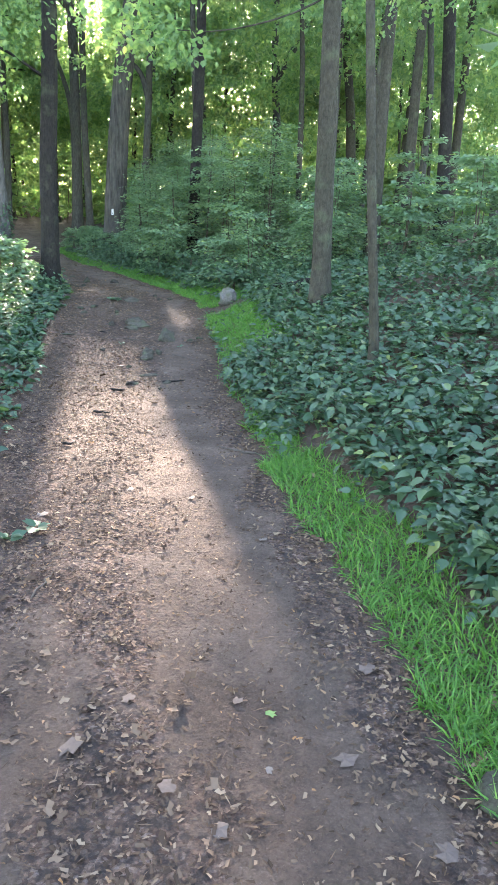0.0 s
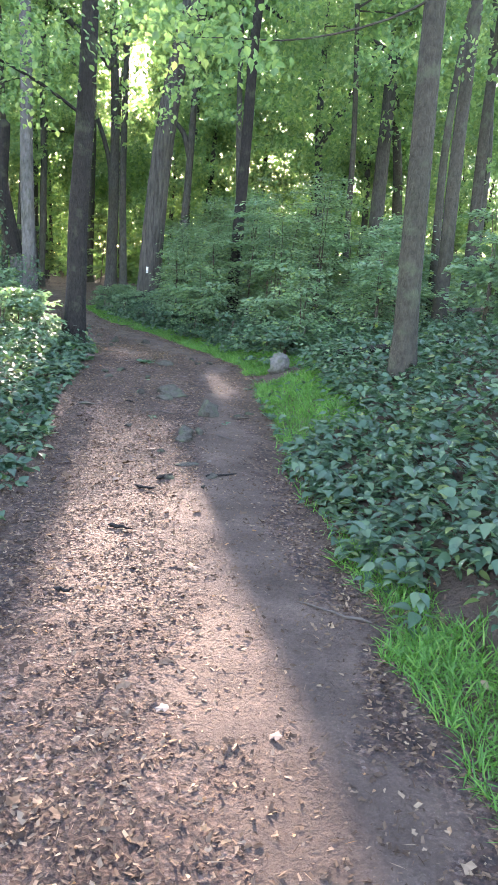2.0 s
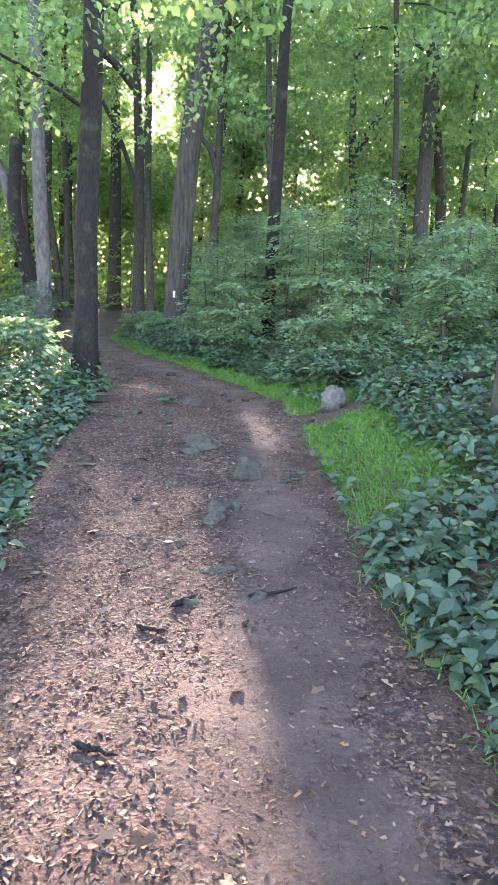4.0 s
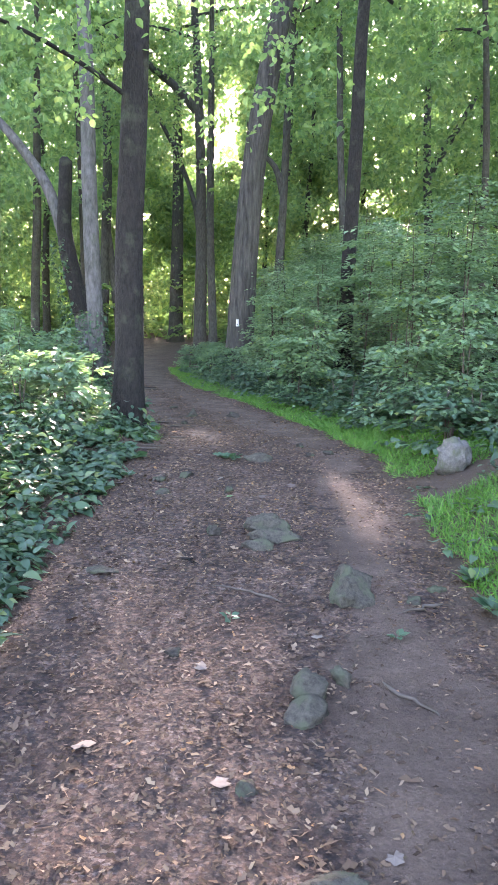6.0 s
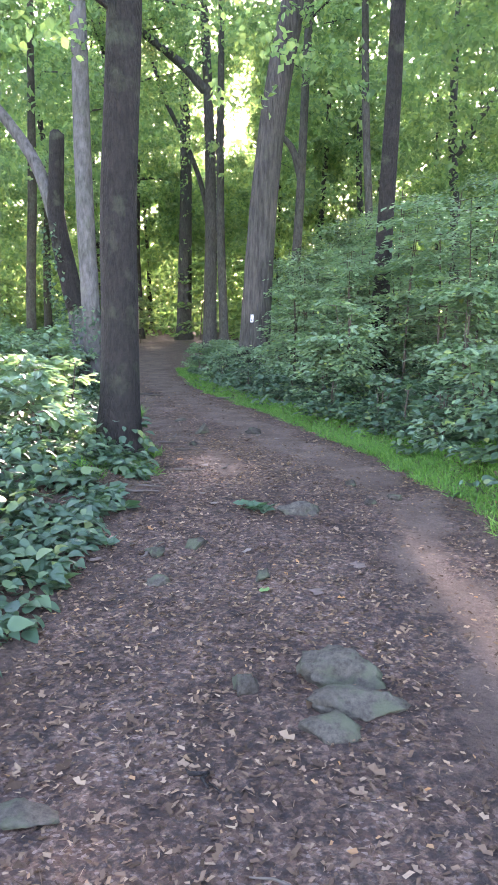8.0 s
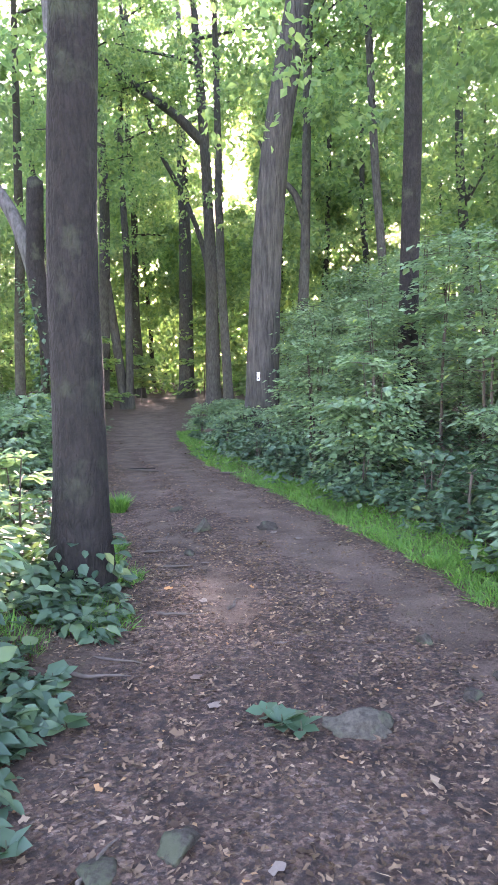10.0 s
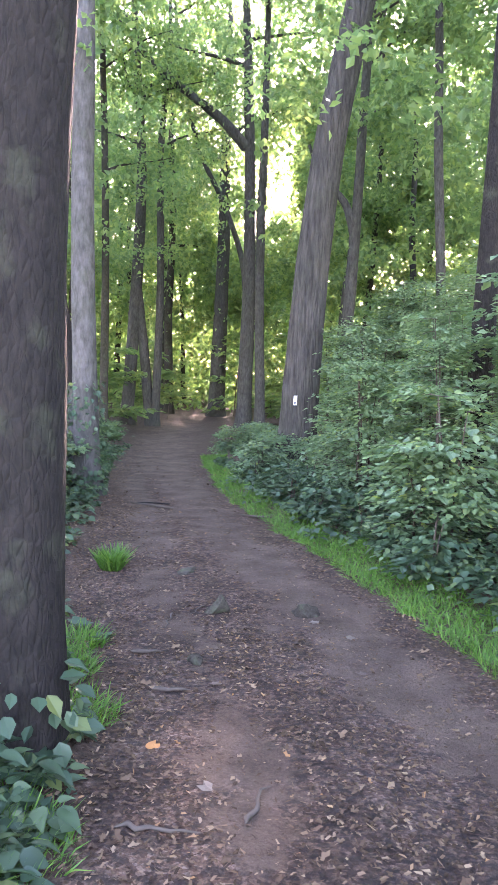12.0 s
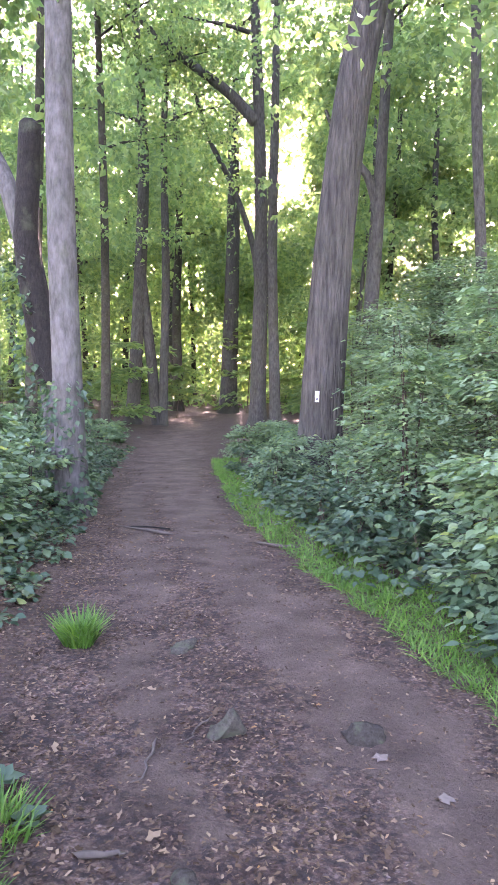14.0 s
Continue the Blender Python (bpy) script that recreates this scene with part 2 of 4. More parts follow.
LEAF12 = (np.array([(0, 0, 0), (0.20, 0.06, 0.05), (0.33, 0.25, 0.09), (0.31, 0.48, 0.08), (0.19, 0.72, 0.03), (0, 1.08, -0.14), (-0.19, 0.72, 0.03), (-0.31, 0.48, 0.08), (-0.33, 0.25, 0.09), (-0.20, 0.06, 0.05), (0, 0.25, 0.0), (0, 0.6, -0.02)]),
          np.array([(0, 1, 10), (1, 2, 10), (2, 3, 10), (10, 3, 11), (3, 4, 11), (4, 5, 11), (5, 6, 11), (6, 7, 11), (7, 10, 11), (7, 8, 10), (8, 9, 10), (9, 0, 10)]))
CRUMB = (np.array([(-0.16, 0, 0), (0.2, 0.1, 0.05), (0.12, 1, 0.0), (-0.2, 0.7, 0.08)]), np.array([(0, 1, 2), (0, 2, 3)]))
BLADE = (np.array([(-0.032, 0, 0), (0.032, 0, 0), (0.026, 0.5, 0.0), (-0.026, 0.5, 0.0), (0, 1, -0.25)]), np.array([(0, 1, 2), (0, 2, 3), (3, 2, 4)]))
SLIVER = (np.array([(-0.02, 0, 0), (0.035, 0.35, 0.03), (0.0, 1, 0.04), (-0.03, 0.6, 0.04)]), np.array([(0, 1, 2), (0, 2, 3)]))
CURL = (np.array([(0, 0, 0.02), (0.30, 0.12, 0.10), (0.16, 0.42, 0.03), (0.36, 0.66, 0.14), (0.06, 1, 0.05), (-0.12, 0.62, 0.02), (-0.30, 0.48, 0.12), (-0.10, 0.25, 0.03)]),
        np.array([(0, 1, 2), (0, 2, 7), (7, 2, 5), (5, 2, 3), (5, 3, 4), (7, 5, 6)]))


def leaves(pos, az, tilt, size, template, roll=0.35):
    """Verts and tris of leaves at pos: az the way each points, tilt its rise, size its length."""
    n = len(pos)
    tv, tf = template
    rl = rng.normal(0, roll, n)
    d = np.stack([np.cos(tilt) * np.cos(az), np.cos(tilt) * np.sin(az), np.sin(tilt)], 1)
    side = np.stack([np.sin(az), -np.cos(az), np.zeros(n)], 1)
    up = np.cross(side, d)
    s2 = side * np.cos(rl)[:, None] + up * np.sin(rl)[:, None]
    u2 = np.cross(s2, d)
    wid = rng.uniform(0.85, 1.15, n)
    v = pos[:, None, :] + size[:, None, None] * (s2[:, None, :] * (tv[None, :, 0:1] * wid[:, None, None]) + d[:, None, :] * tv[None, :, 1:2] + u2[:, None, :] * tv[None, :, 2:3])
    f = (np.arange(n) * len(tv))[:, None, None] + tf[None]
    return v.reshape(-1, 3), f.reshape(-1, 3)


SUN_SIDE, SUN_RISE = -SUN.x / SUN.y, SUN.z / SUN.y
# openings in the crowns, named by the sunlit ground: sideways from, to; level from, to; widening with distance; share of leaves left
GAPS = [(-0.45, 0.44, -2.62, -1.95, 0.006, 0.05), (-0.42, 0.46, -1.95, -1.3, 0.006, 0.15), (-0.12, 0.36, -1.3, -0.8, 0.014, 0.18), (-0.12, 0.36, -0.8, 1.3, 0.014, 0.28), (-1.5, -0.75, -1.7, 0.5, 0.006, 0.3),
        (1.02, 1.5, -3.36, -2.96, 0.002, 0.02), (-2.1, -1.05, -4.1, -2.6, 0.006, 0.02)]


def sun_gap(p):
    """True for points inside the openings in the crowns along the trail, through which the low sun shines."""
    hit = np.zeros(len(p), bool)
    chance = rng.uniform(0, 1, len(p))
    side = p[:, 0] + SUN_SIDE * p[:, 1] + 0.06 * np.sin(p[:, 1] * 1.7 + 3 * p[:, 2])
    level = p[:, 2] - SUN_RISE * p[:, 1] + 0.08 * np.sin(2.3 * p[:, 0])
    for s0, s1, low, high, widen, left in GAPS:
        w = widen * np.clip(p[:, 1] - 14, 0, 90)
        hit |= (p[:, 1] > 15) & (side > s0 - w) & (side < s1 + w) & (level > low) & (level < high) & (chance > left)
    return hit


# ---- lie of the land ----
RY = np.array([-3.0, 0, 1.84, 3, 4.8, 6.5, 8.4, 10.2, 12.9, 15.2, 16.7, 19, 22, 27, 32, 42, 60])
RX = np.array([1.2, 1.0, 0.82, 0.58, 0.2, -0.12, -0.42, -0.70, -1.0, -1.75, -2.38, -3.7, -5.28, -7.2, -9.0, -12.0, -17.0])
LY = np.array([-3.0, 0, 2, 4, 5.2, 7, 8.9, 9.8, 11.8, 13.5, 14.4, 15.8, 17.5, 19.7, 23.6, 28, 32, 42, 60])
LX = np.array([-1.3, -1.4, -1.45, -1.6, -1.9, -2.15, -2.65, -2.9, -3.25, -3.5, -3.75, -4.6, -5.5, -6.35, -8.0, -9.6, -11.0, -14.0, -19.0])
ZY = np.array([-5, 0, 2, 4, 8, 10, 13, 15, 16.5, 18.6, 24, 30, 36, 60, 100])
ZZ = np.array([-0.05, -0.12, -0.2, -0.27, -0.36, -0.29, -0.2, -0.27, -0.34, -0.3, -0.42, -0.45, -0.2, 0.0, 0.5])
SY = np.array([-5, 10, 14, 18, 22, 30, 60])
SS = np.array([0.40, 0.40, 0.28, 0.19, 0.16, 0.12, 0.06])


def right_of(x, y):
    return x - np.interp(y, RY, RX)


def left_of(x, y):
    return np.interp(y, LY, LX) - x


def ripple(x, y):
    return np.sin(x * 2.1 + 0.7 * np.sin(y * 1.3)) * np.sin(y * 1.7 + 0.5 * np.sin(x * 2.9)) * 0.5 + 0.3 * np.sin(x * 5.3 + y * 3.1) * np.sin(y * 4.7 - x * 1.9)


def land(x, y):
    x, y = np.asarray(x, float), np.asarray(y, float)
    dr, dl = np.clip(right_of(x, y), 0, None), np.clip(left_of(x, y), 0, None)
    z = np.interp(y, ZY, ZZ) + np.interp(y, SY, SS) * dr / (1 + dr / 10.0) * np.clip(dr / 0.5, 0.4, 1)
    z = z + 0.14 * (1 - np.exp(-dl / 0.4)) + 0.01 * np.clip(dl, 0, 20)
    out = np.clip((dr + dl) / 0.6, 0, 1)
    return z + ripple(x, y) * (0.012 + 0.04 * out)


def bareness(u, x, y):
    """How trodden the trail is, at u of its width from the right edge: 1 bare soil, 0 leaf litter."""
    mid = np.interp(y, [0, 3, 6, 9, 12, 16, 24], [0.30, 0.32, 0.30, 0.20, 0.17, 0.22, 0.35])
    half = np.interp(y, [0, 3, 5, 9, 12, 16, 24], [0.12, 0.17, 0.17, 0.11, 0.04, 0.12, 0.22])
    b = 0.5 + 1.6 * (half - np.abs(u - mid)) / 0.25
    second = 0.5 + 1.6 * (np.interp(y, [0, 3.2, 4, 12, 14, 24], [0.06, 0.04, -0.3, -0.3, 0.03, 0.10]) - np.abs(u - 0.68)) / 0.25
    return np.clip(np.maximum(b, second) + 0.75 * ripple(x * 1.9 + 1, y * 1.6) + 0.45 * ripple(x * 4.3, y * 3.9) + 0.3 * ripple(x * 9.1, y * 8.3), 0, 1)


def spread(lo, hi, fine_lo, fine_hi, step, grow):
    """Grid lines: even between fine_lo and fine_hi, ever wider outside."""
    a = list(np.arange(fine_lo, fine_hi + 1e-6, step))
    for sign, end in ((1, hi), (-1, lo)):
        v, s = (a[-1] if sign > 0 else a[0]), step
        while (v - end) * sign < 0:
            s *= grow
            v += sign * s
            a.append(v) if sign > 0 else a.insert(0, v)
    return np.array(a)


def build_ground():
    xs, ys = spread(-700, 700, -7, 3, 0.1, 1.22), spread(-700, 700, -0.5, 27, 0.1, 1.2)
    gx, gy = np.meshgrid(xs, ys)
    x, y = gx.ravel(), gy.ravel()
    z = land(x, y) + rng.normal(0, 0.004, x.size)
    nx = len(xs)
    i = (np.arange(len(ys) - 1)[:, None] * nx + np.arange(nx - 1)[None]).ravel()
    me = mesh_of("ground", np.stack([x, y, z], 1), np.stack([i, i + 1, i + nx + 1, i + nx], 1), GROUND)
    dr, dl = right_of(x, y), left_of(x, y)
    inside = np.clip(0.5 - np.maximum(dr, dl) / 0.35 + 0.35 * ripple(x * 2, y * 2), 0, 1)
    wide = np.maximum(np.interp(y, RY, RX) - np.interp(y, LY, LX), 0.5)
    u = np.clip(-dr / wide, 0, 1)
    bare = bareness(u, x, y)
    for name, v in (("trail", inside * (y < 70)), ("bare", bare)):
        at = me.attributes.new(name, "FLOAT", "POINT")
        at.data.foreach_set("value", v.astype(np.float32))
    return tagged(part("ground", me), "brown earth trail with leaf litter through forest floor", "ground", kind="structure")


build_ground()


# ---- trees ----
def crown_leaves(centres, n_each, reach, size, template=LEAF2, flat=0.16):
    """Leaves in flat sprays round the centres."""
    c = np.repeat(centres, n_each, 0)
    n = len(c)
    a, r = rng.uniform(0, 2 * np.pi, n), reach * np.sqrt(rng.uniform(0, 1, n))
    lean = np.repeat(rng.normal(0, 0.22, (len(centres), 2)), n_each, 0)
    ox, oy = r * np.cos(a), r * np.sin(a)
    p = c + np.stack([ox, oy, ox * lean[:, 0] + oy * lean[:, 1] + rng.normal(0, flat * reach, n) - 0.12 * r * r / reach], 1)
    p = p[~sun_gap(p)]
    n = len(p)
    return leaves(p, rng.uniform(0, 2 * np.pi, n), rng.normal(-0.45, 0.6, n), size * rng.uniform(0.7, 1.25, n), template, 0.6)


def make_tree(x, y, dia, path, bark, label, height=16.0, low=4.0, spread_r=3.0, sprays=110, each=42, leaf=0.15, limbs=6, extra=(), group="forest trees", sides=14, foliage=None, low_sprays=(), template=LEAF2):
    """A tree: path gives (x, z) places of its trunk, in the plane of y."""
    z0 = float(land(x, y))
    t = holder("tree", x, y, z0 - 0.05, label, "tree", group)
    pts = [(px - x, 0.0, pz - z0) for px, pz in path]
    if pts[0][2] > 0.1:
        (ax, _, az), (bx, _, bz) = pts[0], pts[1]
        k = (bx - ax) / (bz - az)
        pts.insert(0, (ax - k * az * 0.6, 0.0, -0.15))
    (ax, _, az), (bx, _, bz) = pts[-2], pts[-1]
    k = max(-0.2, min(0.2, (bx - ax) / (bz - az)))
    while pts[-1][2] < height:
        q = pts[-1]
        pts.append((q[0] + k * 3 + rng.normal(0, 0.12), q[1] + rng.normal(0, 0.15), q[2] + 3))
        k *= 0.7
    p = smooth_path(pts, 0.45)
    zz = p[:, 2]
    rad = dia / 2 * np.interp(zz, [-0.2, 0.0, 0.25, 0.8, 3, height * 0.6, height + 3], [1.75, 1.5, 1.2, 1.04, 0.97, 0.62, 0.06])
    part("trunk", mesh_of("trunk", *tube(p, rad, sides, 0.03), bark), t)
    spots = []
    for i in range(limbs):
        zs = rng.uniform(low + 2.6, max(low + 3.2, height * 0.88))
        s = np.array([np.interp(zs, zz, p[:, 0]), np.interp(zs, zz, p[:, 1]), zs])
        a = i * 2.4 + rng.uniform(-0.5, 0.5)
        ln = spread_r * rng.uniform(0.7, 1.15) * (1.1 - 0.5 * zs / height)
        rise = rng.uniform(0.15, 0.75)
        q = [s + ln * u * np.array([math.cos(a), math.sin(a), rise * (1 - 0.35 * u)]) + rng.normal(0, 0.09, 3) * u * ln * 0.35 for u in (0, 0.3, 0.6, 1)]
        r0 = dia * rng.uniform(0.13, 0.24)
        w = s + np.array([x, y, z0])
        tip = q[-1] + np.array([x, y, z0])
        if sun_gap(np.array([w, tip, (w + tip) / 2])).any():
            continue
        lp = smooth_path(q, 0.3)
        part("limb", mesh_of("limb", *tube(lp, np.linspace(r0, 0.012, len(lp)), 7, 0.03), bark), t)
        for u in rng.uniform(0.35, 1.05, max(2, sprays // max(limbs, 1) // 2)):
            spots.append(lp[min(len(lp) - 1, int(u * len(lp)))] + rng.normal(0, 0.45, 3))
    for q, r0, r1 in extra:
        lp = smooth_path([(px - x, py, pz - z0) for px, py, pz in q], 0.25)
        part("limb", mesh_of("limb", *tube(lp, np.linspace(r0, r1, len(lp)), 9, 0.03), bark), t)
    k = max(0, sprays - len(spots))
    a, r = rng.uniform(0, 6.283, k), spread_r * np.sqrt(rng.uniform(0.02, 1, k))
    zs = low + (height + 1.5 - low) * rng.uniform(0, 1, k)
    r = r * np.interp(zs, [low, low + 2, height * 0.7, height + 2], [0.75, 1.0, 1.0, 0.35])
    more = np.stack([np.interp(zs, zz, p[:, 0]) + r * np.cos(a), np.interp(zs, zz, p[:, 1]) + r * np.sin(a), zs], 1)
    spots = np.concatenate([np.array(spots).reshape(-1, 3), more]) if k else np.array(spots)
    for sx, sy, sz in low_sprays:
        spots = np.concatenate([spots, np.array([(sx - x, sy - y, sz - z0)]) + rng.normal(0, 0.3, (5, 3))])
    if len(spots):
        v, f = crown_leaves(spots + np.array([x, y, z0]), each, 0.62, leaf, template)
        me = mesh_of("crown", v - np.array([x, y, z0]), f, foliage or LEAF_TREE, smooth=False)
        part("crown", me, t)
    return t


TRUNKS = [
    # x, y, diameter, trunk line, bark, label, low, spread, sprays, limbs
    (-4.0, 14.3, 0.31, [(-4.0, -0.1), (-3.96, 0.9), (-3.95, 1.9), (-3.87, 3.3), (-3.81, 4.7)], BARK, "straight dark brown tree trunk beside the trail edge", 3.9, 2.6, 90, 5),
    (-5.01, 26.3, 0.74, [(-5.01, 0.0), (-4.93, 2.0), (-4.85, 3.3), (-4.51, 6.4), (-4.0, 9.0)], BARK_FURROW, "large leaning tree with furrowed grey bark and white blaze", 8.0, 4.0, 60, 5),
    (-8.76, 36.5, 0.50, [(-8.75, 0.1), (-8.69, 5.0), (-8.76, 9.0), (-8.99, 13.9)], BARK_HAZED, "tall brown tree with one long side limb", 7.0, 3.4, 80, 5),
    (-8.02, 35.7, 0.34, [(-7.98, 0.1), (-8.12, 4.9), (-8.08, 9.7), (-8.06, 14.3)], BARK_HAZED, "slim brown tree close beside a thicker trunk", 9.0, 2.4, 40, 3),
    (-1.86, 21.5, 0.29, [(-1.87, 0.0), (-1.81, 2.4), (-1.74, 4.7), (-1.70, 6.8)], BARK, "straight brown tree rising out of leafy undergrowth", 4.6, 2.6, 80, 5),
    (-2.3, 27.8, 0.22, [(-2.2, 0.3), (-2.28, 3.2), (-2.45, 6.0), (-2.58, 9.2)], BARK_HAZED, "thin dark tree leaning above the undergrowth", 6.5, 2.2, 60, 4),
    (-4.6, 30.8, 0.30, [(-4.7, 0.2), (-4.49, 4.6), (-4.32, 9.5)], BARK_HAZED, "dark tree with a low crooked side limb", 7.0, 2.8, 80, 4),
    (0.75, 40.0, 0.44, [(0.9, 1.0), (0.75, 5.2), (0.49, 8.7), (0.45, 11.8)], BARK_HAZED, "forked grey brown tree on the wooded bank", 8.0, 3.4, 90, 4),
    (2.6, 30.0, 0.55, [(2.6, 1.0), (2.62, 2.7), (2.65, 6.5), (2.68, 9.8)], BARK_HAZED, "thick dark tree on the wooded bank", 6.0, 3.4, 90, 5),
    (2.46, 16.0, 0.25, [(2.46, 0.9), (2.42, 3.9), (2.45, 6.3)], BARK_GREY, "slim grey brown tree on the leafy bank", 4.4, 2.4, 70, 4),
    (2.65, 18.0, 0.17, [(2.66, 1.0), (2.58, 4.2), (2.66, 5.8)], BARK_GREY, "slender pale grey tree on the leafy bank", 4.6, 2.0, 40, 3),
    (3.95, 20.4, 0.26, [(3.95, 1.3), (3.89, 6.0), (3.94, 7.5)], BARK_GREY, "grey tree standing higher on the bank", 5.0, 2.6, 70, 4),
    (4.8, 20.0, 0.34, [(4.8, 1.5), (4.53, 5.3)], BARK, "dark brown tree standing high on the bank", 5.0, 2.8, 70, 4),
    (0.88, 9.9, 0.235, [(0.88, 0.3), (0.82, 2.5), (0.78, 4.2)], BARK_GREY, "straight grey tree rooted in ground cover on the bank", 4.6, 2.4, 60, 4),
    (1.1, 6.5, 0.08, [(1.1, 0.3), (0.99, 1.35), (0.88, 2.4)], BARK_GREY, "thin pale sapling trunk in the ground cover", 3.4, 1.3, 18, 3),
    (-7.3, 21.5, 0.36, [(-7.28, -0.1), (-7.37, 2.5), (-7.39, 4.6), (-7.38, 5.9)], BARK_PALE, "pale barked tree with ivy round its foot", 6.0, 2.8, 80, 5),
    (-13.0, 36.4, 0.46, [(-13.15, -0.2), (-12.85, 4.7), (-12.71, 9.4), (-12.97, 13.1)], BARK_HAZED, "brown double stemmed tree leaning together", 6.0, 3.2, 90, 5),
    (-12.05, 36.5, 0.30, [(-12.08, -0.2), (-11.96, 4.7), (-11.99, 10.3)], BARK_HAZED, "slim brown tree in the deep wood", 6.0, 2.6, 70, 4),
    (-12.47, 33.0, 0.27, [(-12.47, -0.3), (-12.46, 5.9), (-12.54, 9.1)], BARK_GREY, "slim grey tree beyond the trail bend", 5.5, 2.6, 70, 4),
    (-9.65, 40.0, 0.28, [(-9.6, 0.0), (-9.66, 4.2), (-9.78, 6.0), (-10.66, 8.6), (-11.67, 10.6)], BARK_HAZED, "slim brown tree with a strongly bent top", 8.0, 2.4, 60, 3),
    (-12.2, 45.0, 0.75, [(-12.3, 0.0), (-12.2, 3.4), (-12.1, 9.0)], BARK_HAZED, "dark thick tree in the deep shade", 6.0, 3.2, 90, 4),
]
LOW = {
    0: [(-4.9, 13.6, 4.0), (-5.4, 13.3, 4.3), (-5.9, 13.0, 4.4), (-6.3, 12.8, 4.2), (-5.2, 12.9, 3.7), (-6.0, 13.4, 4.9), (-4.6, 13.9, 4.6), (-6.6, 13.2, 3.8)],
    13: [(-1.2, 9.9, 3.55), (-1.7, 9.9, 3.6)],
}
EXTRA = {
    0: [([(-3.85, 0, 3.5), (-4.5, -0.5, 3.9), (-5.4, -1.0, 4.2), (-6.5, -1.4, 4.1)], 0.03, 0.006)],
    13: [([(0.79, 0, 4.0), (0.51, -0.05, 3.83), (-0.0, -0.1, 3.63), (-0.71, -0.1, 3.5), (-1.2, 0.0, 3.53), (-1.7, 0.0, 3.5)], 0.014, 0.004)],
    2: [([(-8.88, -0.05, 9.6), (-9.6, -0.2, 10.4), (-10.57, -0.4, 11.16), (-12.03, -0.6, 12.31), (-13.28, -0.7, 13.76), (-14.6, -0.8, 15.0)], 0.19, 0.05)],
    6: [([(-4.45, 0, 5.2), (-4.79, -0.1, 6.2), (-5.3, -0.2, 6.7), (-5.7, -0.2, 7.6)], 0.13, 0.04)],
    7: [([(0.62, 0, 7.6), (1.41, -0.1, 8.87), (2.24, -0.2, 10.3), (2.9, -0.3, 12.0)], 0.2, 0.06)],
    16: [([(-12.3, 0.2, -0.25), (-12.5, 0.1, 2.2), (-12.8, 0.05, 4.9)], 0.2, 0.15)],
}
for i, (x, y, dia, line, bark, label, low, wide, sprays, limbs) in enumerate(TRUNKS):
    make_tree(x, y, dia, line, bark, label, height=9.0 if dia < 0.1 else (15.0 if y < 20 else 20.0), low=low, spread_r=wide * (1.0 if dia < 0.1 else 1.25), sprays=int(sprays * 1.7), limbs=limbs,
              leaf=0.095 if y < 18 else 0.15, each=50, template=LEAF4 if y < 20 else LEAF2, extra=EXTRA.get(i, ()), low_sprays=LOW.get(i, ()), group="trees along the trail", sides=18 if dia > 0.25 else 12)


def leaning_tree():
    """A pale trunk that bends over to one side, with a broken snag beside the bend."""
    x, y = -7.95, 22.3
    z0 = float(land(x, y))
    t = holder("leaning_tree", x, y, z0 - 0.05, "pale bent tree leaning over with a broken dark snag", "tree")
    line = [(-7.85, -0.2), (-7.97, 0.9), (-8.2, 2.2), (-8.42, 3.0), (-8.85, 4.2), (-9.5, 5.1), (-10.6, 6.2), (-12.0, 7.4)]
    p = smooth_path([(px - x, 0.05 * k, pz - z0) for k, (px, pz) in enumerate(line)], 0.25)
    part("trunk", mesh_of("trunk", *tube(p, np.interp(np.arange(len(p)), [0, 3, 12, len(p)], [0.24, 0.17, 0.15, 0.06]), 14, 0.03), BARK_PALE), t)
    p = smooth_path([(px - x, 0.02, pz - z0) for px, pz in [(-8.0, 1.3), (-8.22, 2.3), (-8.36, 3.2), (-8.31, 4.0), (-8.27, 4.7)]], 0.2)
    p = np.r_[p, [p[-1] + np.array([0.02, 0, 0.03])], [p[-1] + np.array([0.03, 0, 0.07])]]
    r = np.r_[np.linspace(0.20, 0.15, len(p) - 2), 0.11, 0.004]
    part("snag", mesh_of("snag", *tube(p, r, 12, 0.05), BARK), t, "broken dark trunk stub")
    spots = np.array([(-9.8, 22.6, 5.4), (-10.6, 22.6, 6.3), (-11.4, 22.8, 7.0), (-11.8, 22.4, 7.5), (-10.9, 23.1, 6.0)])
    spots = np.repeat(spots, 5, 0) + rng.normal(0, 0.6, (25, 3))
    v, f = crown_leaves(spots, 45, 0.6, 0.13)
    part("crown", mesh_of("crown", v - np.array([x, y, z0]), f, LEAF_TREE, smooth=False), t)


leaning_tree()


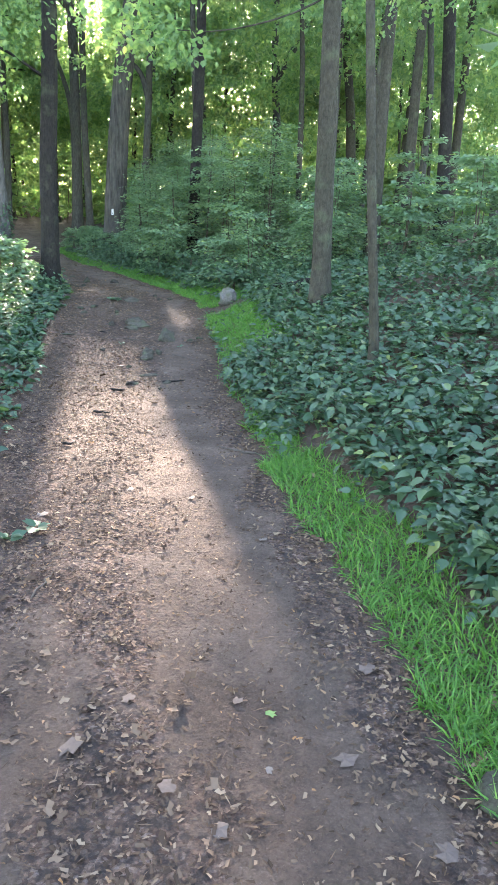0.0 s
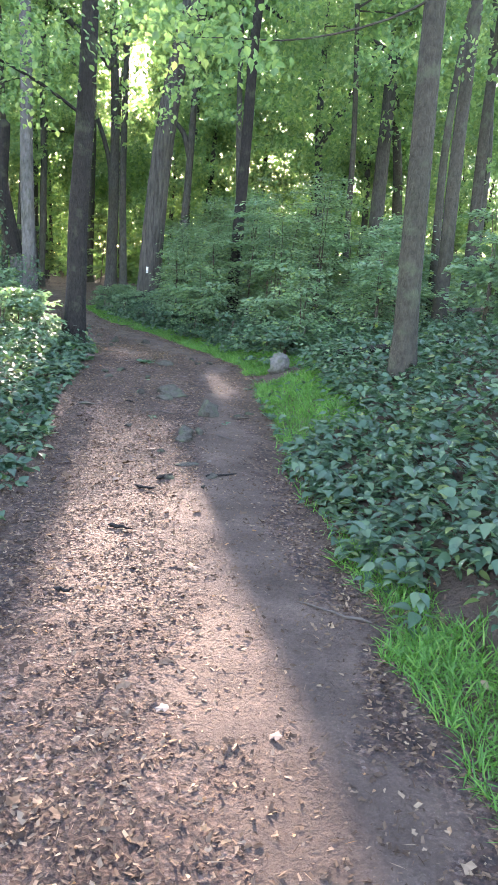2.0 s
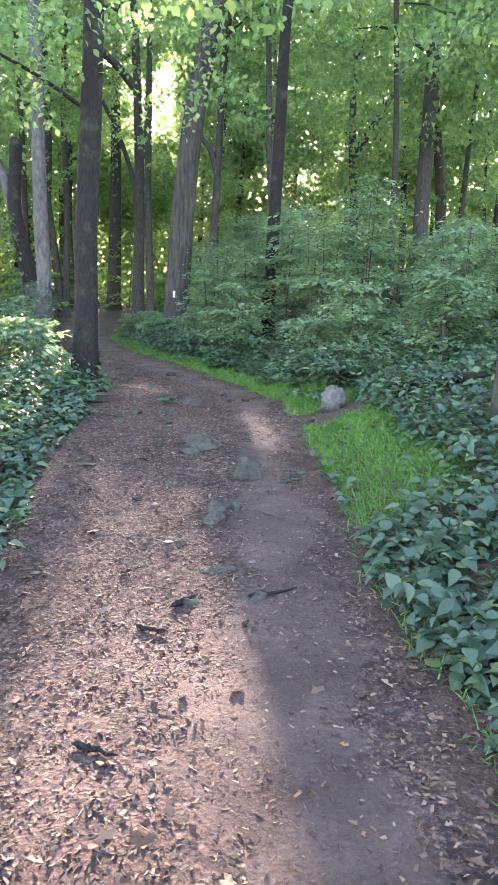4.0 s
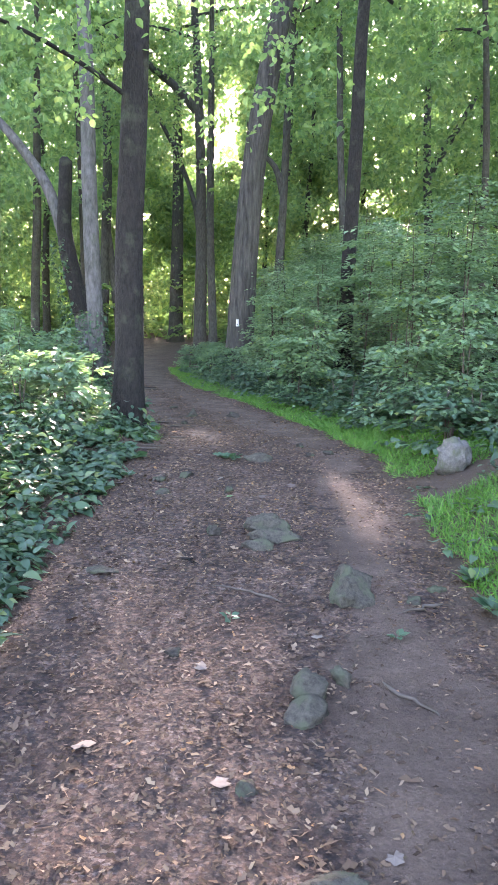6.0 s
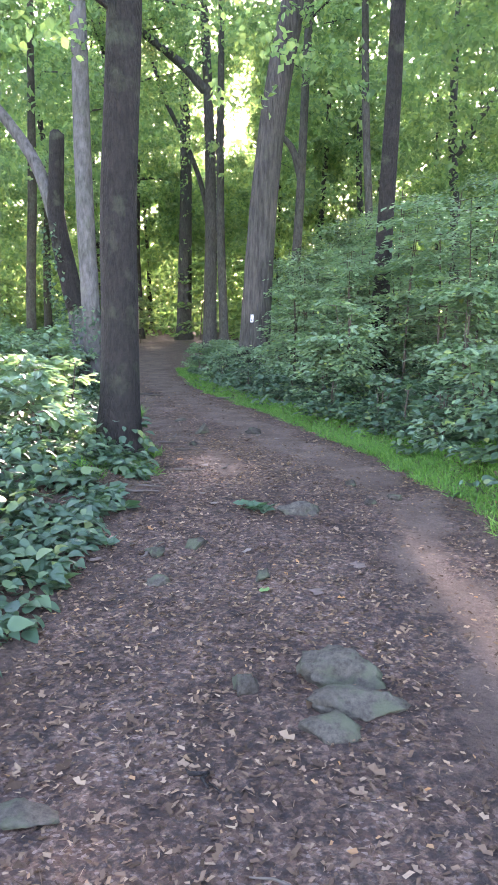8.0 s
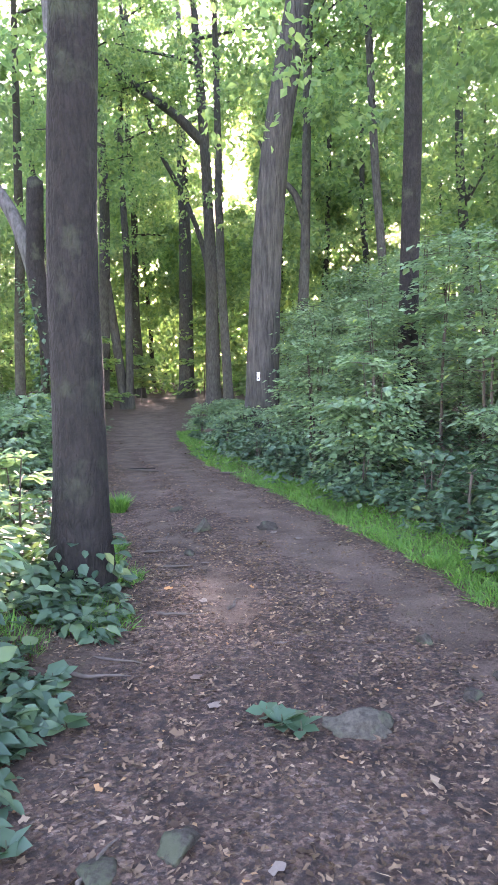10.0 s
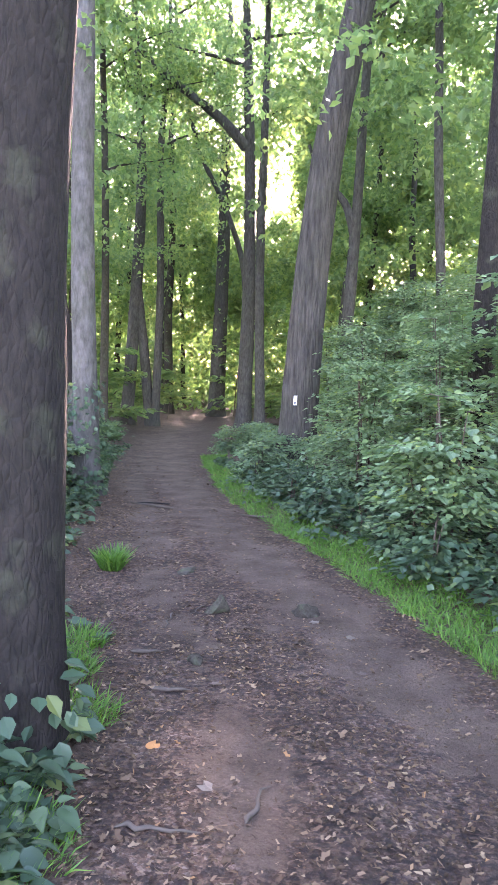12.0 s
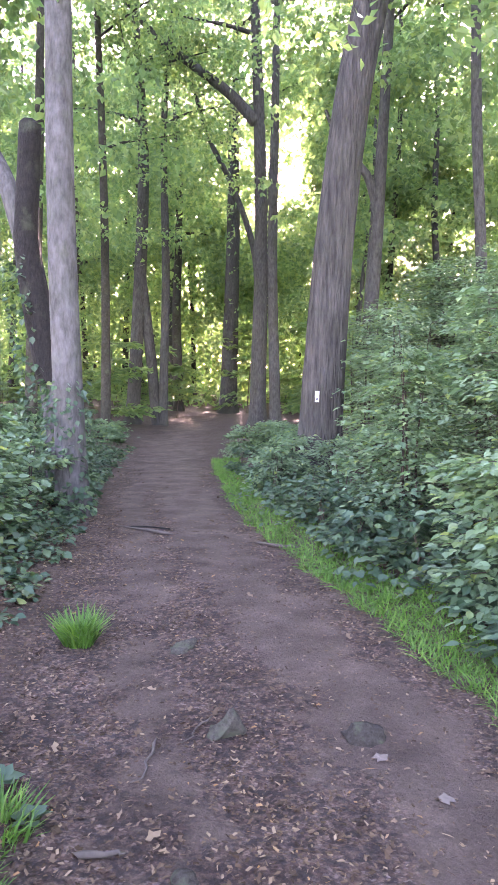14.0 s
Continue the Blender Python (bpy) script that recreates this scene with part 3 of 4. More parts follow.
def far_trees():
    """The rest of the wood, scattered round the trail."""
    known = [(a[0], a[1]) for a in TRUNKS] + [(-7.95, 22.3)]
    ahead, around, tries = [], [], 0
    while (len(ahead) < 92 or len(around) < 34) and tries < 20000:
        tries += 1
        x, y = rng.uniform(-52, 42), rng.uniform(-16, 88)
        deep = y > 28 and -4 - 0.68 * y < x < 3 + 0.36 * y
        if (float(right_of(x, y)) < 2.0 and float(left_of(x, y)) < 2.0 and y < 46) or (y < 32 and -11.5 < x < 7.0):
            continue
        if 14 < y < 62 and abs(x + 0.213 * y) < 0.9:
            continue
        if len(ahead if deep else around) >= (92 if deep else 34) or min((x - a) ** 2 + (y - b) ** 2 for a, b in known + ahead + around) < 2.3**2:
            continue
        (ahead if deep else around).append((x, y))
    ahead += [(-14.0, 26.0), (-16.5, 30.5), (-12.8, 29.5), (-18.5, 25.0), (1.4, 25.2), (5.6, 26.5), (4.6, 34.0), (6.8, 22.0), (7.5, 30.0), (-15.5, 21.5)]
    labels = ["brown forest tree with leafy crown in the wood", "grey forest tree with leafy crown in the wood"]
    for x, y in ahead + around:
        d = rng.uniform(0.15, 0.46)
        z0 = float(land(x, y))
        s = rng.normal(0, 0.03)
        deep, g = (x, y) in ahead, rng.integers(0, 2)
        make_tree(x, y, d, [(x, z0 - 0.1), (x + 2 * s, z0 + 2), (x + 5.5 * s + rng.normal(0, 0.1), z0 + 5)], (BARK_HAZED, BARK_GREY)[g], labels[g], height=rng.uniform(17, 24) if deep else 15.0, low=rng.uniform(2.6, 6) if deep else 5.0,
                  spread_r=rng.uniform(2.6, 4.2), sprays=(135 if y < 66 else 85) if deep else 40, each=(62 if y > 42 else 40) if deep else 10, leaf=(0.27 if y > 42 else 0.21) if deep else 0.5, limbs=4 if deep else 3, sides=7, template=LEAF1 if y > 42 else LEAF2)


far_trees()


def far_woods():
    """The leaves of the wood all round, where single trees can no longer be told apart."""
    n = 210000
    ring = rng.uniform(0, 1, n)
    ahead = ring < 0.82
    y = np.where(ahead, rng.uniform(50, 120, n), rng.uniform(5, 70, n))
    x = np.where(ahead, -0.16 * y + 0.56 * y * rng.uniform(-1, 1, n), np.where(ring < 0.91, rng.uniform(-62, -26, n), rng.uniform(20, 56, n)))
    top = np.where(y > 46, 25 + 0.09 * y, 17) + 6 * ripple(x * 0.13, y * 0.13)
    z = land(x, y) + top * rng.uniform(0, 1, n) ** np.where(ring < 0.2, 2.6, 1.1)
    clump = ripple(x * 0.5 + z * 0.9, y * 0.5 - z * 0.7) > np.where(y > 80, -0.5, -0.2)
    p = np.stack([x, y, z], 1)[clump]
    k = 52000
    y = rng.uniform(72, 124, k)
    x = -0.16 * y + 0.6 * y * rng.uniform(-1, 1, k)
    # 16000 of them set nearer, added to keep sun off the far trail
    y[:16000] = rng.uniform(50, 76, 16000)
    x[:16000] = rng.uniform(-30, 4, 16000)
    wall = np.stack([x, y, land(x, y) + np.where(y < 76, rng.uniform(2.5, 17, k), rng.uniform(0, 10, k))], 1)
    # layered sprays of the middle storey
    m = 1500
    cy = rng.uniform(29, 66, m)
    cx = -0.17 * cy + 0.52 * cy * rng.uniform(-1, 1, m)
    cz = rng.uniform(2.0, 6.0, m) + rng.uniform(0, 0.26, m) * cy
    k = ((cy > 43) | (cx > -2.5) | (cx < -14.5)) & ((cy > 33) | (cz > 6))
    c = np.repeat(np.stack([cx, cy, land(cx, cy) + cz], 1)[k], 75, 0)
    lean = np.repeat(rng.normal(0, 0.2, (int(k.sum()), 2)), 75, 0)
    o = rng.normal(0, 0.75, (len(c), 2))
    q = c + np.stack([o[:, 0], o[:, 1], (o * lean).sum(1) - 0.1 * (o * o).sum(1) + rng.normal(0, 0.1, len(c))], 1)
    size = np.r_[rng.uniform(0.3, 0.62, len(p)), rng.uniform(0.6, 1.2, len(wall)) * np.where(wall[:, 1] < 76, 0.5, 1.0), rng.uniform(0.15, 0.3, len(q))]
    p = np.concatenate([p, wall, q])
    keep = ~sun_gap(p)
    p, size = p[keep], size[keep]
    n = len(p)
    v, f = leaves(p, rng.uniform(0, 6.283, n), rng.normal(-0.4, 0.65, n), size, LEAF1, 0.6)
    tagged(part("far_woods", mesh_of("far_woods", v, f, LEAF_TREE, smooth=False)), "dense green foliage of the surrounding wood", "woods", kind="stuff")


far_woods()


# ---- undergrowth ----
def make_shrub(x, y, h, wide, n, leaf, name="shrub", label="leafy green sapling in layered undergrowth", stems=2, template=LEAF4, group="undergrowth saplings", foliage=None):
    """A sapling bush: thin stems and flat layers of leaves along its twigs."""
    z0 = float(land(x, y))
    t = holder(name, x, y, z0 - 0.02, label, "shrub", group)
    pos, az = [], []
    twigs = max(6, int(n / 60))
    stem_lines = []
    for s in range(stems):
        a = rng.uniform(0, 6.28)
        lean = wide * rng.uniform(0.05, 0.3)
        pts = [(0.05 * math.cos(a), 0.05 * math.sin(a), -0.05), (lean * 0.4 * math.cos(a), lean * 0.4 * math.sin(a), h * 0.45), (lean * math.cos(a), lean * math.sin(a), h * rng.uniform(0.85, 1.0))]
        lp = smooth_path(pts, 0.15)
        stem_lines.append(lp)
        part("stem", mesh_of("stem", *tube(lp, np.linspace(0.008 + 0.006 * h, 0.004, len(lp)), 6), TWIG), t)
    tv, tf, base = [], [], 0
    for k in range(twigs):
        lp = stem_lines[k % stems]
        u = rng.uniform(0.12, 1.0)
        s = lp[min(len(lp) - 1, int(u * len(lp)))]
        a = rng.uniform(0, 6.28)
        ln = wide * rng.uniform(0.55, 1.05) * (1.15 - 0.75 * u)
        rise = rng.uniform(0.0, 0.35)
        m = int(n / twigs)
        w = rng.uniform(0.12, 1.05, m)
        lat = rng.normal(0, 0.16, m) * (0.5 + 0.5 * wide)
        px = s[0] + ln * w * math.cos(a) - lat * math.sin(a)
        py = s[1] + ln * w * math.sin(a) + lat * math.cos(a)
        pz = s[2] + ln * (rise * w - 0.25 * w * w) + rng.normal(0, 0.03, m)
        pos.append(np.stack([px, py, np.maximum(pz, 0.04)], 1))
        az.append(a + np.sign(lat) * rng.uniform(0.3, 1.2, m))
        tw = [s + ln * q * np.array([math.cos(a), math.sin(a), rise - 0.25 * q]) for q in (0, 0.5, 1)]
        tp = smooth_path(tw, ln / 4 + 0.01)
        v, f = tube(tp, np.linspace(0.006, 0.002, len(tp)), 3)
        tv.append(v)
        tf.append(f + base)
        base += len(v)
    tagged(part("branchwork", mesh_of("branchwork", np.concatenate(tv), np.concatenate(tf), TWIG), t), kind="stuff")
    pos, az = np.concatenate(pos), np.concatenate(az)
    keep = ~sun_gap(pos + np.array([x, y, z0]))
    pos, az = pos[keep], az[keep]
    k = len(pos)
    v, f = leaves(pos, az, rng.normal(-0.16, 0.24, k), leaf * rng.uniform(0.65, 1.3, k), template, 0.28)
    part("foliage", mesh_of("foliage", v, f, foliage or LEAF_SHRUB, smooth=False), t)
    return t


def undergrowth():
    # thick saplings on the inside of the bend
    for k in range(52):
        y = rng.uniform(14.5, 30)
        dr = 0.75 + 4.6 * rng.uniform() ** 1.1
        x = float(np.interp(y, RY, RX)) + dr
        h = min(3.4, 0.55 + 0.75 * dr) * rng.uniform(0.75, 1.1) * (0.75 if y < 18 else 1.0)
        if x < -2.2 - 0.173 * (y - 13.6):
            h = min(h, 0.65)
        make_shrub(x, y, h, 0.45 + 0.3 * h, int(1000 + 800 * h), 0.074, stems=2 if h > 1 else 3, template=LEAF4 if y < 19.5 else LEAF2)
    # low plants at the foot of the saplings
    for k in range(34):
        y = rng.uniform(13, 28)
        x = float(np.interp(y, RY, RX)) + rng.uniform(0.55, 1.1)
        make_shrub(x, y, rng.uniform(0.3, 0.6), rng.uniform(0.35, 0.55), 300, 0.085, "low_shrub", "low dark green leafy plant along the grass verge", 3, LEAF4, "verge plants", LEAF_COVER)
    # on the bank
    for k in range(34):
        y = rng.uniform(8, 26)
        dr = rng.uniform(3.0, 9.5)
        x = float(np.interp(y, RY, RX)) + dr
        h = rng.uniform(0.6, 1.9) if y < 15 else rng.uniform(1.2, 3.0)
        make_shrub(x, y, h, 0.5 + 0.3 * h, int(500 + 420 * h), 0.115, template=LEAF2)
    # beyond the far edge of the trail
    for k in range(46):
        y = rng.uniform(11, 36)
        dl = 0.7 + 7.0 * rng.uniform() ** 1.2
        x = float(np.interp(y, LY, LX)) - dl
        h = rng.uniform(0.35, 0.9) if (dl < 2.5 or y < 18) else rng.uniform(0.6, 1.9)
        make_shrub(x, y, h, 0.45 + 0.3 * h, int(450 + 500 * h), 0.10, template=LEAF4 if y < 20 else LEAF2, label="leafy green bush in the undergrowth", group="undergrowth bushes")
    # thick bushes round the foot of the pale tree
    for x, y, h in ((-7.0, 18.9, 0.8), (-7.6, 18.2, 1.0), (-8.2, 19.0, 1.2), (-7.5, 19.9, 1.1), (-6.7, 18.0, 0.6), (-8.9, 20.2, 1.5), (-6.4, 17.2, 0.5), (-8.6, 17.4, 1.0), (-7.2, 17.3, 0.8), (-9.6, 21.2, 1.6)):
        make_shrub(x, y, h, 0.5 + 0.25 * h, int(600 + 600 * h), 0.10, label="leafy green bush in the undergrowth", group="undergrowth bushes", stems=3)
    for k in range(16):
        y = rng.uniform(13.2, 18.5)
        x = float(np.interp(y, LY, LX)) - rng.uniform(1.3, 4.2)
        h = rng.uniform(0.7, 1.35)
        make_shrub(x, y, h, 0.4 + 0.25 * h, int(420 + 420 * h), 0.075, label="leafy green bush in the undergrowth", group="undergrowth bushes", stems=3)
    for x, y, h in ((-4.55, 13.75, 0.75), (-4.6, 14.6, 0.8), (-4.25, 13.35, 0.45), (-5.2, 13.2, 0.6), (-5.6, 14.6, 0.9)):
        make_shrub(x, y, h, 0.42, 190, 0.11, label="thin leafy plant beside a tree trunk", group="undergrowth bushes", stems=2)
    # deeper in the wood
    for k in range(90):
        x, y = rng.uniform(-34, 26), rng.uniform(29, 62)
        if y < 41 and float(right_of(x, y)) < 1.2 and float(left_of(x, y)) < 1.0:
            continue
        h = rng.uniform(1.0, 4.5)
        make_shrub(x, y, h, 0.8 + 0.35 * h, int(400 + 200 * h), 0.22, stems=1, template=LEAF2, label="young leafy tree deeper in the wood", group="young trees", name="young_tree", foliage=LEAF_TREE)


undergrowth()


def scatter_plants(name, label, pts, hgt, n_each, size, mat, template, kind_cat):
    """Many small plants as one covering: leaves that stand out round each point."""
    n = len(pts)
    p = np.repeat(pts, n_each, 0)
    h = np.repeat(hgt, n_each)
    m = len(p)
    a = rng.uniform(0, 6.283, m)
    r = rng.uniform(0.01, 0.10, m) * (0.6 + 2 * h)
    x, y = p[:, 0] + r * np.cos(a), p[:, 1] + r * np.sin(a)
    z = land(x, y) + h * rng.uniform(0.2, 1.05, m)
    az, tilt, ln = a + rng.normal(0, 0.5, m), rng.normal(-0.15, 0.3, m), size * rng.uniform(0.35, 1.4, m)
    edge = np.minimum(np.abs(right_of(x, y)), np.abs(left_of(x, y)))
    near = (edge < 0.9) & (y < 17)
    base, vs, fs = 0, [], []
    for k, shape in ((near, LEAF12), (~near, template)):
        v, f = leaves(np.stack([x, y, z], 1)[k], az[k], tilt[k], ln[k], shape)
        vs.append(v)
        fs.append(f + base)
        base += len(v)
    return tagged(part(name, mesh_of(name, np.concatenate(vs), np.concatenate(fs), mat, smooth=True)), label, kind_cat, kind="stuff")


def cover():
    n = 14000
    y = np.where(rng.uniform(0, 1, n) < 0.86, -0.5 + 25 * rng.uniform(0, 1, n) ** 1.25, rng.normal(4, 9, n))
    y = y + rng.normal(0, 0.7, n)
    dr = 0.03 + rng.exponential(2.7, n)
    x = np.interp(y, RY, RX) + dr
    clear = ripple(x * 2.3 + 3, y * 2.1) < 0.5
    grassy = (dr < np.where(y < 5.4, 0.42, np.where(y < 8.6, 0.06, np.where(y < 15.5, 0.8, 0.45)))) & (rng.uniform(0, 1, n) < 0.975)
    k = clear & ~grassy & (y > -1.5) & (dr < 9)
    scatter_plants("ground_cover", "broad green leaves carpeting the bank beside the trail", np.stack([x, y], 1)[k], (rng.uniform(0.06, 0.32, n) * (0.8 + 0.45 * ripple(x * 1.3, y * 1.4)))[k], 7, 0.076, LEAF_COVER, LEAF4, "ground cover")
    n = 9400
    y = np.where(rng.uniform(0, 1, n) < 0.88, 3.5 + 26 * rng.uniform(0, 1, n) ** 1.4, rng.normal(4, 9, n))
    y = y + rng.normal(0, 0.9, n)
    dl = 0.02 + rng.exponential(2.3, n)
    x = np.interp(y, LY, LX) - dl
    y[:420] = rng.uniform(11.2, 14.3, 420)
    dl[:420] = rng.uniform(0.0, 0.9, 420)
    x = np.interp(y, LY, LX) - dl
    y[420:520], x[420:520] = rng.normal(15.0, 0.25, 100), rng.normal(-4.75, 0.2, 100)
    y[520:580], x[520:580] = rng.normal(15.9, 0.2, 60), rng.normal(-5.5, 0.25, 60)
    k = ~((y > 14.7) & (y < 18) & (dl < 1.4) & (np.arange(n) > 580) & (rng.uniform(0, 1, n) < 0.8)) & (ripple(x * 0.9, y * 0.9 + 2) < 0.36) & ((y > 7) | (rng.uniform(0, 1, n) < 0.4) | (dl > 0.5)) & (y > 0) & (dl < 9)
    scatter_plants("brambles", "low green plants crowding the trail edge under trees", np.stack([x, y], 1)[k], (rng.uniform(0.06, 0.32, n) * np.clip(dl / 0.6, 0.35, 1.3))[k], 7, 0.078, LEAF_COVER, LEAF4, "ground cover")


cover()


def grass():
    spots = []

    def strip(y0, y1, d0, d1, per):
        m = int((y1 - y0) * (d1 - d0) * per)
        y, d = rng.uniform(y0, y1, m), rng.uniform(d0, d1, m)
        d = d + 0.10 * ripple(y * 2, y * 1.3)
        spots.append(np.stack([np.interp(y, RY, RX) + d, y], 1))

    strip(0.4, 2.2, -0.04, 0.45, 6500)
    strip(2.0, 5.0, -0.04, 0.40, 6500)
    strip(4.6, 6.2, 0.02, 0.28, 5000)
    strip(5.4, 8.6, 0.0, 0.28, 900)
    strip(8.6, 11.6, 0.10, 0.9, 5200)
    strip(12.3, 15.5, 0.0, 1.0, 5200)
    strip(15.3, 20, 0.0, 0.55, 5000)
    strip(20, 29, 0.0, 0.6, 2600)
    s = np.concatenate(spots)
    n = len(s)
    z = land(s[:, 0], s[:, 1]) - 0.01
    v, f = leaves(np.stack([s[:, 0], s[:, 1], z], 1), rng.uniform(0, 6.283, n), rng.uniform(0.2, 1.3, n), rng.uniform(0.045, 0.13, n), BLADE, 0.6)
    tagged(part("grass", mesh_of("grass", v, f, GRASS, smooth=False)), "bright green grass verge along the trail", "grass", kind="stuff")
    for cx, cy, r, n, tall in ((-5.02, 17.46, 0.09, 380, 0.26), (-3.75, 13.7, 0.3, 800, 0.12), (-3.95, 13.1, 0.3, 600, 0.12), (-4.0, 14.7, 0.25, 600, 0.14), (-4.32, 15.2, 0.22, 600, 0.16), (-4.45, 15.65, 0.2, 500, 0.15)):
        a, q = rng.uniform(0, 6.283, n), r * np.sqrt(rng.uniform(0, 1, n))
        x, y = q * np.cos(a), q * np.sin(a)
        z0 = float(land(cx, cy))
        v, f = leaves(np.stack([x, y, land(cx + x, cy + y) - z0 - 0.01], 1), a + rng.normal(0, 0.8, n), rng.uniform(0.95 if tall > 0.2 else 0.5, 1.5, n), tall * rng.uniform(0.35, 1.0, n), BLADE, 0.6)
        ob = part("grass_tuft", mesh_of("grass_tuft", v, f, GRASS, smooth=False))
        ob.location = (cx, cy, z0)
        tagged(ob, "small tuft of bright green grass by the trail", "grass tuft", "grass tufts")


grass()


def litter():
    n = 22000
    y = 0.6 + 27 * rng.uniform(0, 1, n) ** 1.15
    u = rng.uniform(-0.2, 1.25, n)
    w0, w1 = np.interp(y, RY, RX), np.interp(y, LY, LX)
    x = w0 + (w1 - w0) * u
    k = rng.uniform(0, 1, n) < np.clip(1.05 - 1.0 * bareness(u, x, y), 0.14, 1)
    x, y = x[k], y[k]
    ey, ed = rng.uniform(13.5, 18.5, 1600), rng.uniform(-0.2, 1.7, 1600)
    x, y = np.r_[x, np.interp(ey, LY, LX) - ed], np.r_[y, ey]
    n = len(x)
    v, f = leaves(np.stack([x, y, land(x, y) + 0.004], 1), rng.uniform(0, 6.283, n), rng.normal(0.05, 0.28, n), rng.uniform(0.016, 0.046, n) * rng.choice([0.7, 1.0, 1.6], n, p=[0.5, 0.42, 0.08]), CURL, 0.35)
    tagged(part("leaf_litter", mesh_of("leaf_litter", v, f, DRY, smooth=False)), "dry brown fallen leaves scattered over the trail", "leaf litter", kind="stuff")
    n = 90000
    y = 0.6 + 21 * rng.uniform(0, 1, n) ** 1.2
    u = rng.uniform(-0.1, 1.2, n)
    w0, w1 = np.interp(y, RY, RX), np.interp(y, LY, LX)
    x = w0 + (w1 - w0) * u
    k = rng.uniform(0, 1, n) < np.clip(1.05 - 1.0 * bareness(u, x, y), 0.30, 1)
    x, y = x[k], y[k]
    n = len(x)
    v, f = leaves(np.stack([x, y, land(x, y) + 0.003], 1), rng.uniform(0, 6.283, n), rng.normal(0.05, 0.2, n), rng.uniform(0.010, 0.032, n), CRUMB, 0.4)
    tagged(part("litter_crumbs", mesh_of("litter_crumbs", v, f, DRY, smooth=False)), "broken crumbs of dry leaves and bark", "leaf litter", kind="stuff")


def straw():
    """Thin dry stalks and needles strewn over the litter."""
    n = 6000
    y = 0.6 + 19 * rng.uniform(0, 1, n) ** 1.2
    u = rng.uniform(-0.05, 1.15, n)
    x = np.interp(y, RY, RX) * (1 - u) + np.interp(y, LY, LX) * u
    v, f = leaves(np.stack([x, y, land(x, y) + 0.006], 1), rng.uniform(0, 6.283, n), rng.normal(0.03, 0.08, n), rng.uniform(0.015, 0.06, n), SLIVER, 0.3)
    tagged(part("straw", mesh_of("straw", v, f, DRY, smooth=False)), "thin dry stalks strewn over the trail", "leaf litter", kind="stuff")


litter()
straw()


# ---- rocks ----
def make_rock(name, x, y, sx, sy, sz, label, mat=ROCK, turn=0.0, sink=0.3, seed=1, tilt=0.0, cuts=9, group="rocks in the trail", taper=0.0):
    """A stone: a ball cut by chance planes and roughened."""
    r = np.random.default_rng(int(seed * 10) + 3)
    planes = [(Vector(r.normal(0, 1, 3)).normalized(), r.uniform(0.45, 0.8)) for _ in range(cuts)]
    bm = bmesh.new()
    bmesh.ops.create_icosphere(bm, subdivisions=4 if sx > 0.2 else 3, radius=1.0)
    for v in bm.verts:
        q = v.co.copy()
        for n, d in planes:
            over = q.dot(n) - d
            if over > 0:
                q -= n * over * 0.92
        w = q + Vector((seed * 3.7, seed, 1.3))
        q *= 1 + noise.noise(w * 1.6) * 0.22 + noise.noise(w * 3.5) * 0.18 + noise.noise(w * 8.0) * 0.10
        q.z += 0.06 * math.sin(9 * q.z + 3 * q.x + seed)
        q.x, q.y = q.x * (1 - taper * q.z), q.y * (1 - taper * q.z)
        v.co = Vector((q.x * sx * 0.54, q.y * sy * 0.54, q.z * sz * 0.58))
    me = bpy.data.meshes.new(name)
    bm.to_mesh(me)
    bm.free()
    me.materials.append(mat)
    me.polygons.foreach_set("use_smooth", np.full(len(me.polygons), True))
    ob = part(name, me)
    ob.matrix_world = pose(x, y, float(land(x, y)) + sz * (0.5 - sink), tilt, tilt * 0.5, turn)
    return tagged(ob, label, "rock", group)


BLUNT, SMALL, SLAB = "blunt mossy grey rock standing in the trail", "small dark grey stone in the trail", "flat grey stone slab lying in the trail"
make_rock("boulder", -0.47, 12.27, 0.31, 0.31, 0.33, "rounded pale grey boulder in the grass verge", ROCK_PALE, 20, 0.25, 1.7, 4, 5, group="")
make_rock("layered_rock", -1.75, 10.72, 0.34, 0.26, 0.14, "flat layered grey rock set in the trail", ROCK, 8, 0.4, 2.0, 4, 5)
make_rock("layered_rock", -1.70, 10.52, 0.34, 0.17, 0.10, "flat layered grey rock set in the trail", ROCK, 12, 0.4, 2.6, 3, 5)
make_rock("layered_rock", -1.76, 10.38, 0.20, 0.13, 0.07, "flat layered grey rock set in the trail", ROCK, 16, 0.4, 2.9, 2, 5)
make_rock("rock", -1.17, 9.72, 0.28, 0.26, 0.18, BLUNT, ROCK, 30, 0.32, 3.0, 5, 7)
make_rock("rock", -1.30, 8.76, 0.15, 0.16, 0.14, BLUNT, ROCK, 10, 0.32, 4.0, 0, 7)
make_rock("rock", -1.28, 8.63, 0.17, 0.14, 0.09, BLUNT, ROCK, 60, 0.35, 5.0, 0, 7)
make_rock("rock", -1.17, 8.90, 0.11, 0.10, 0.08, SMALL, ROCK, 0, 0.35, 6.0)
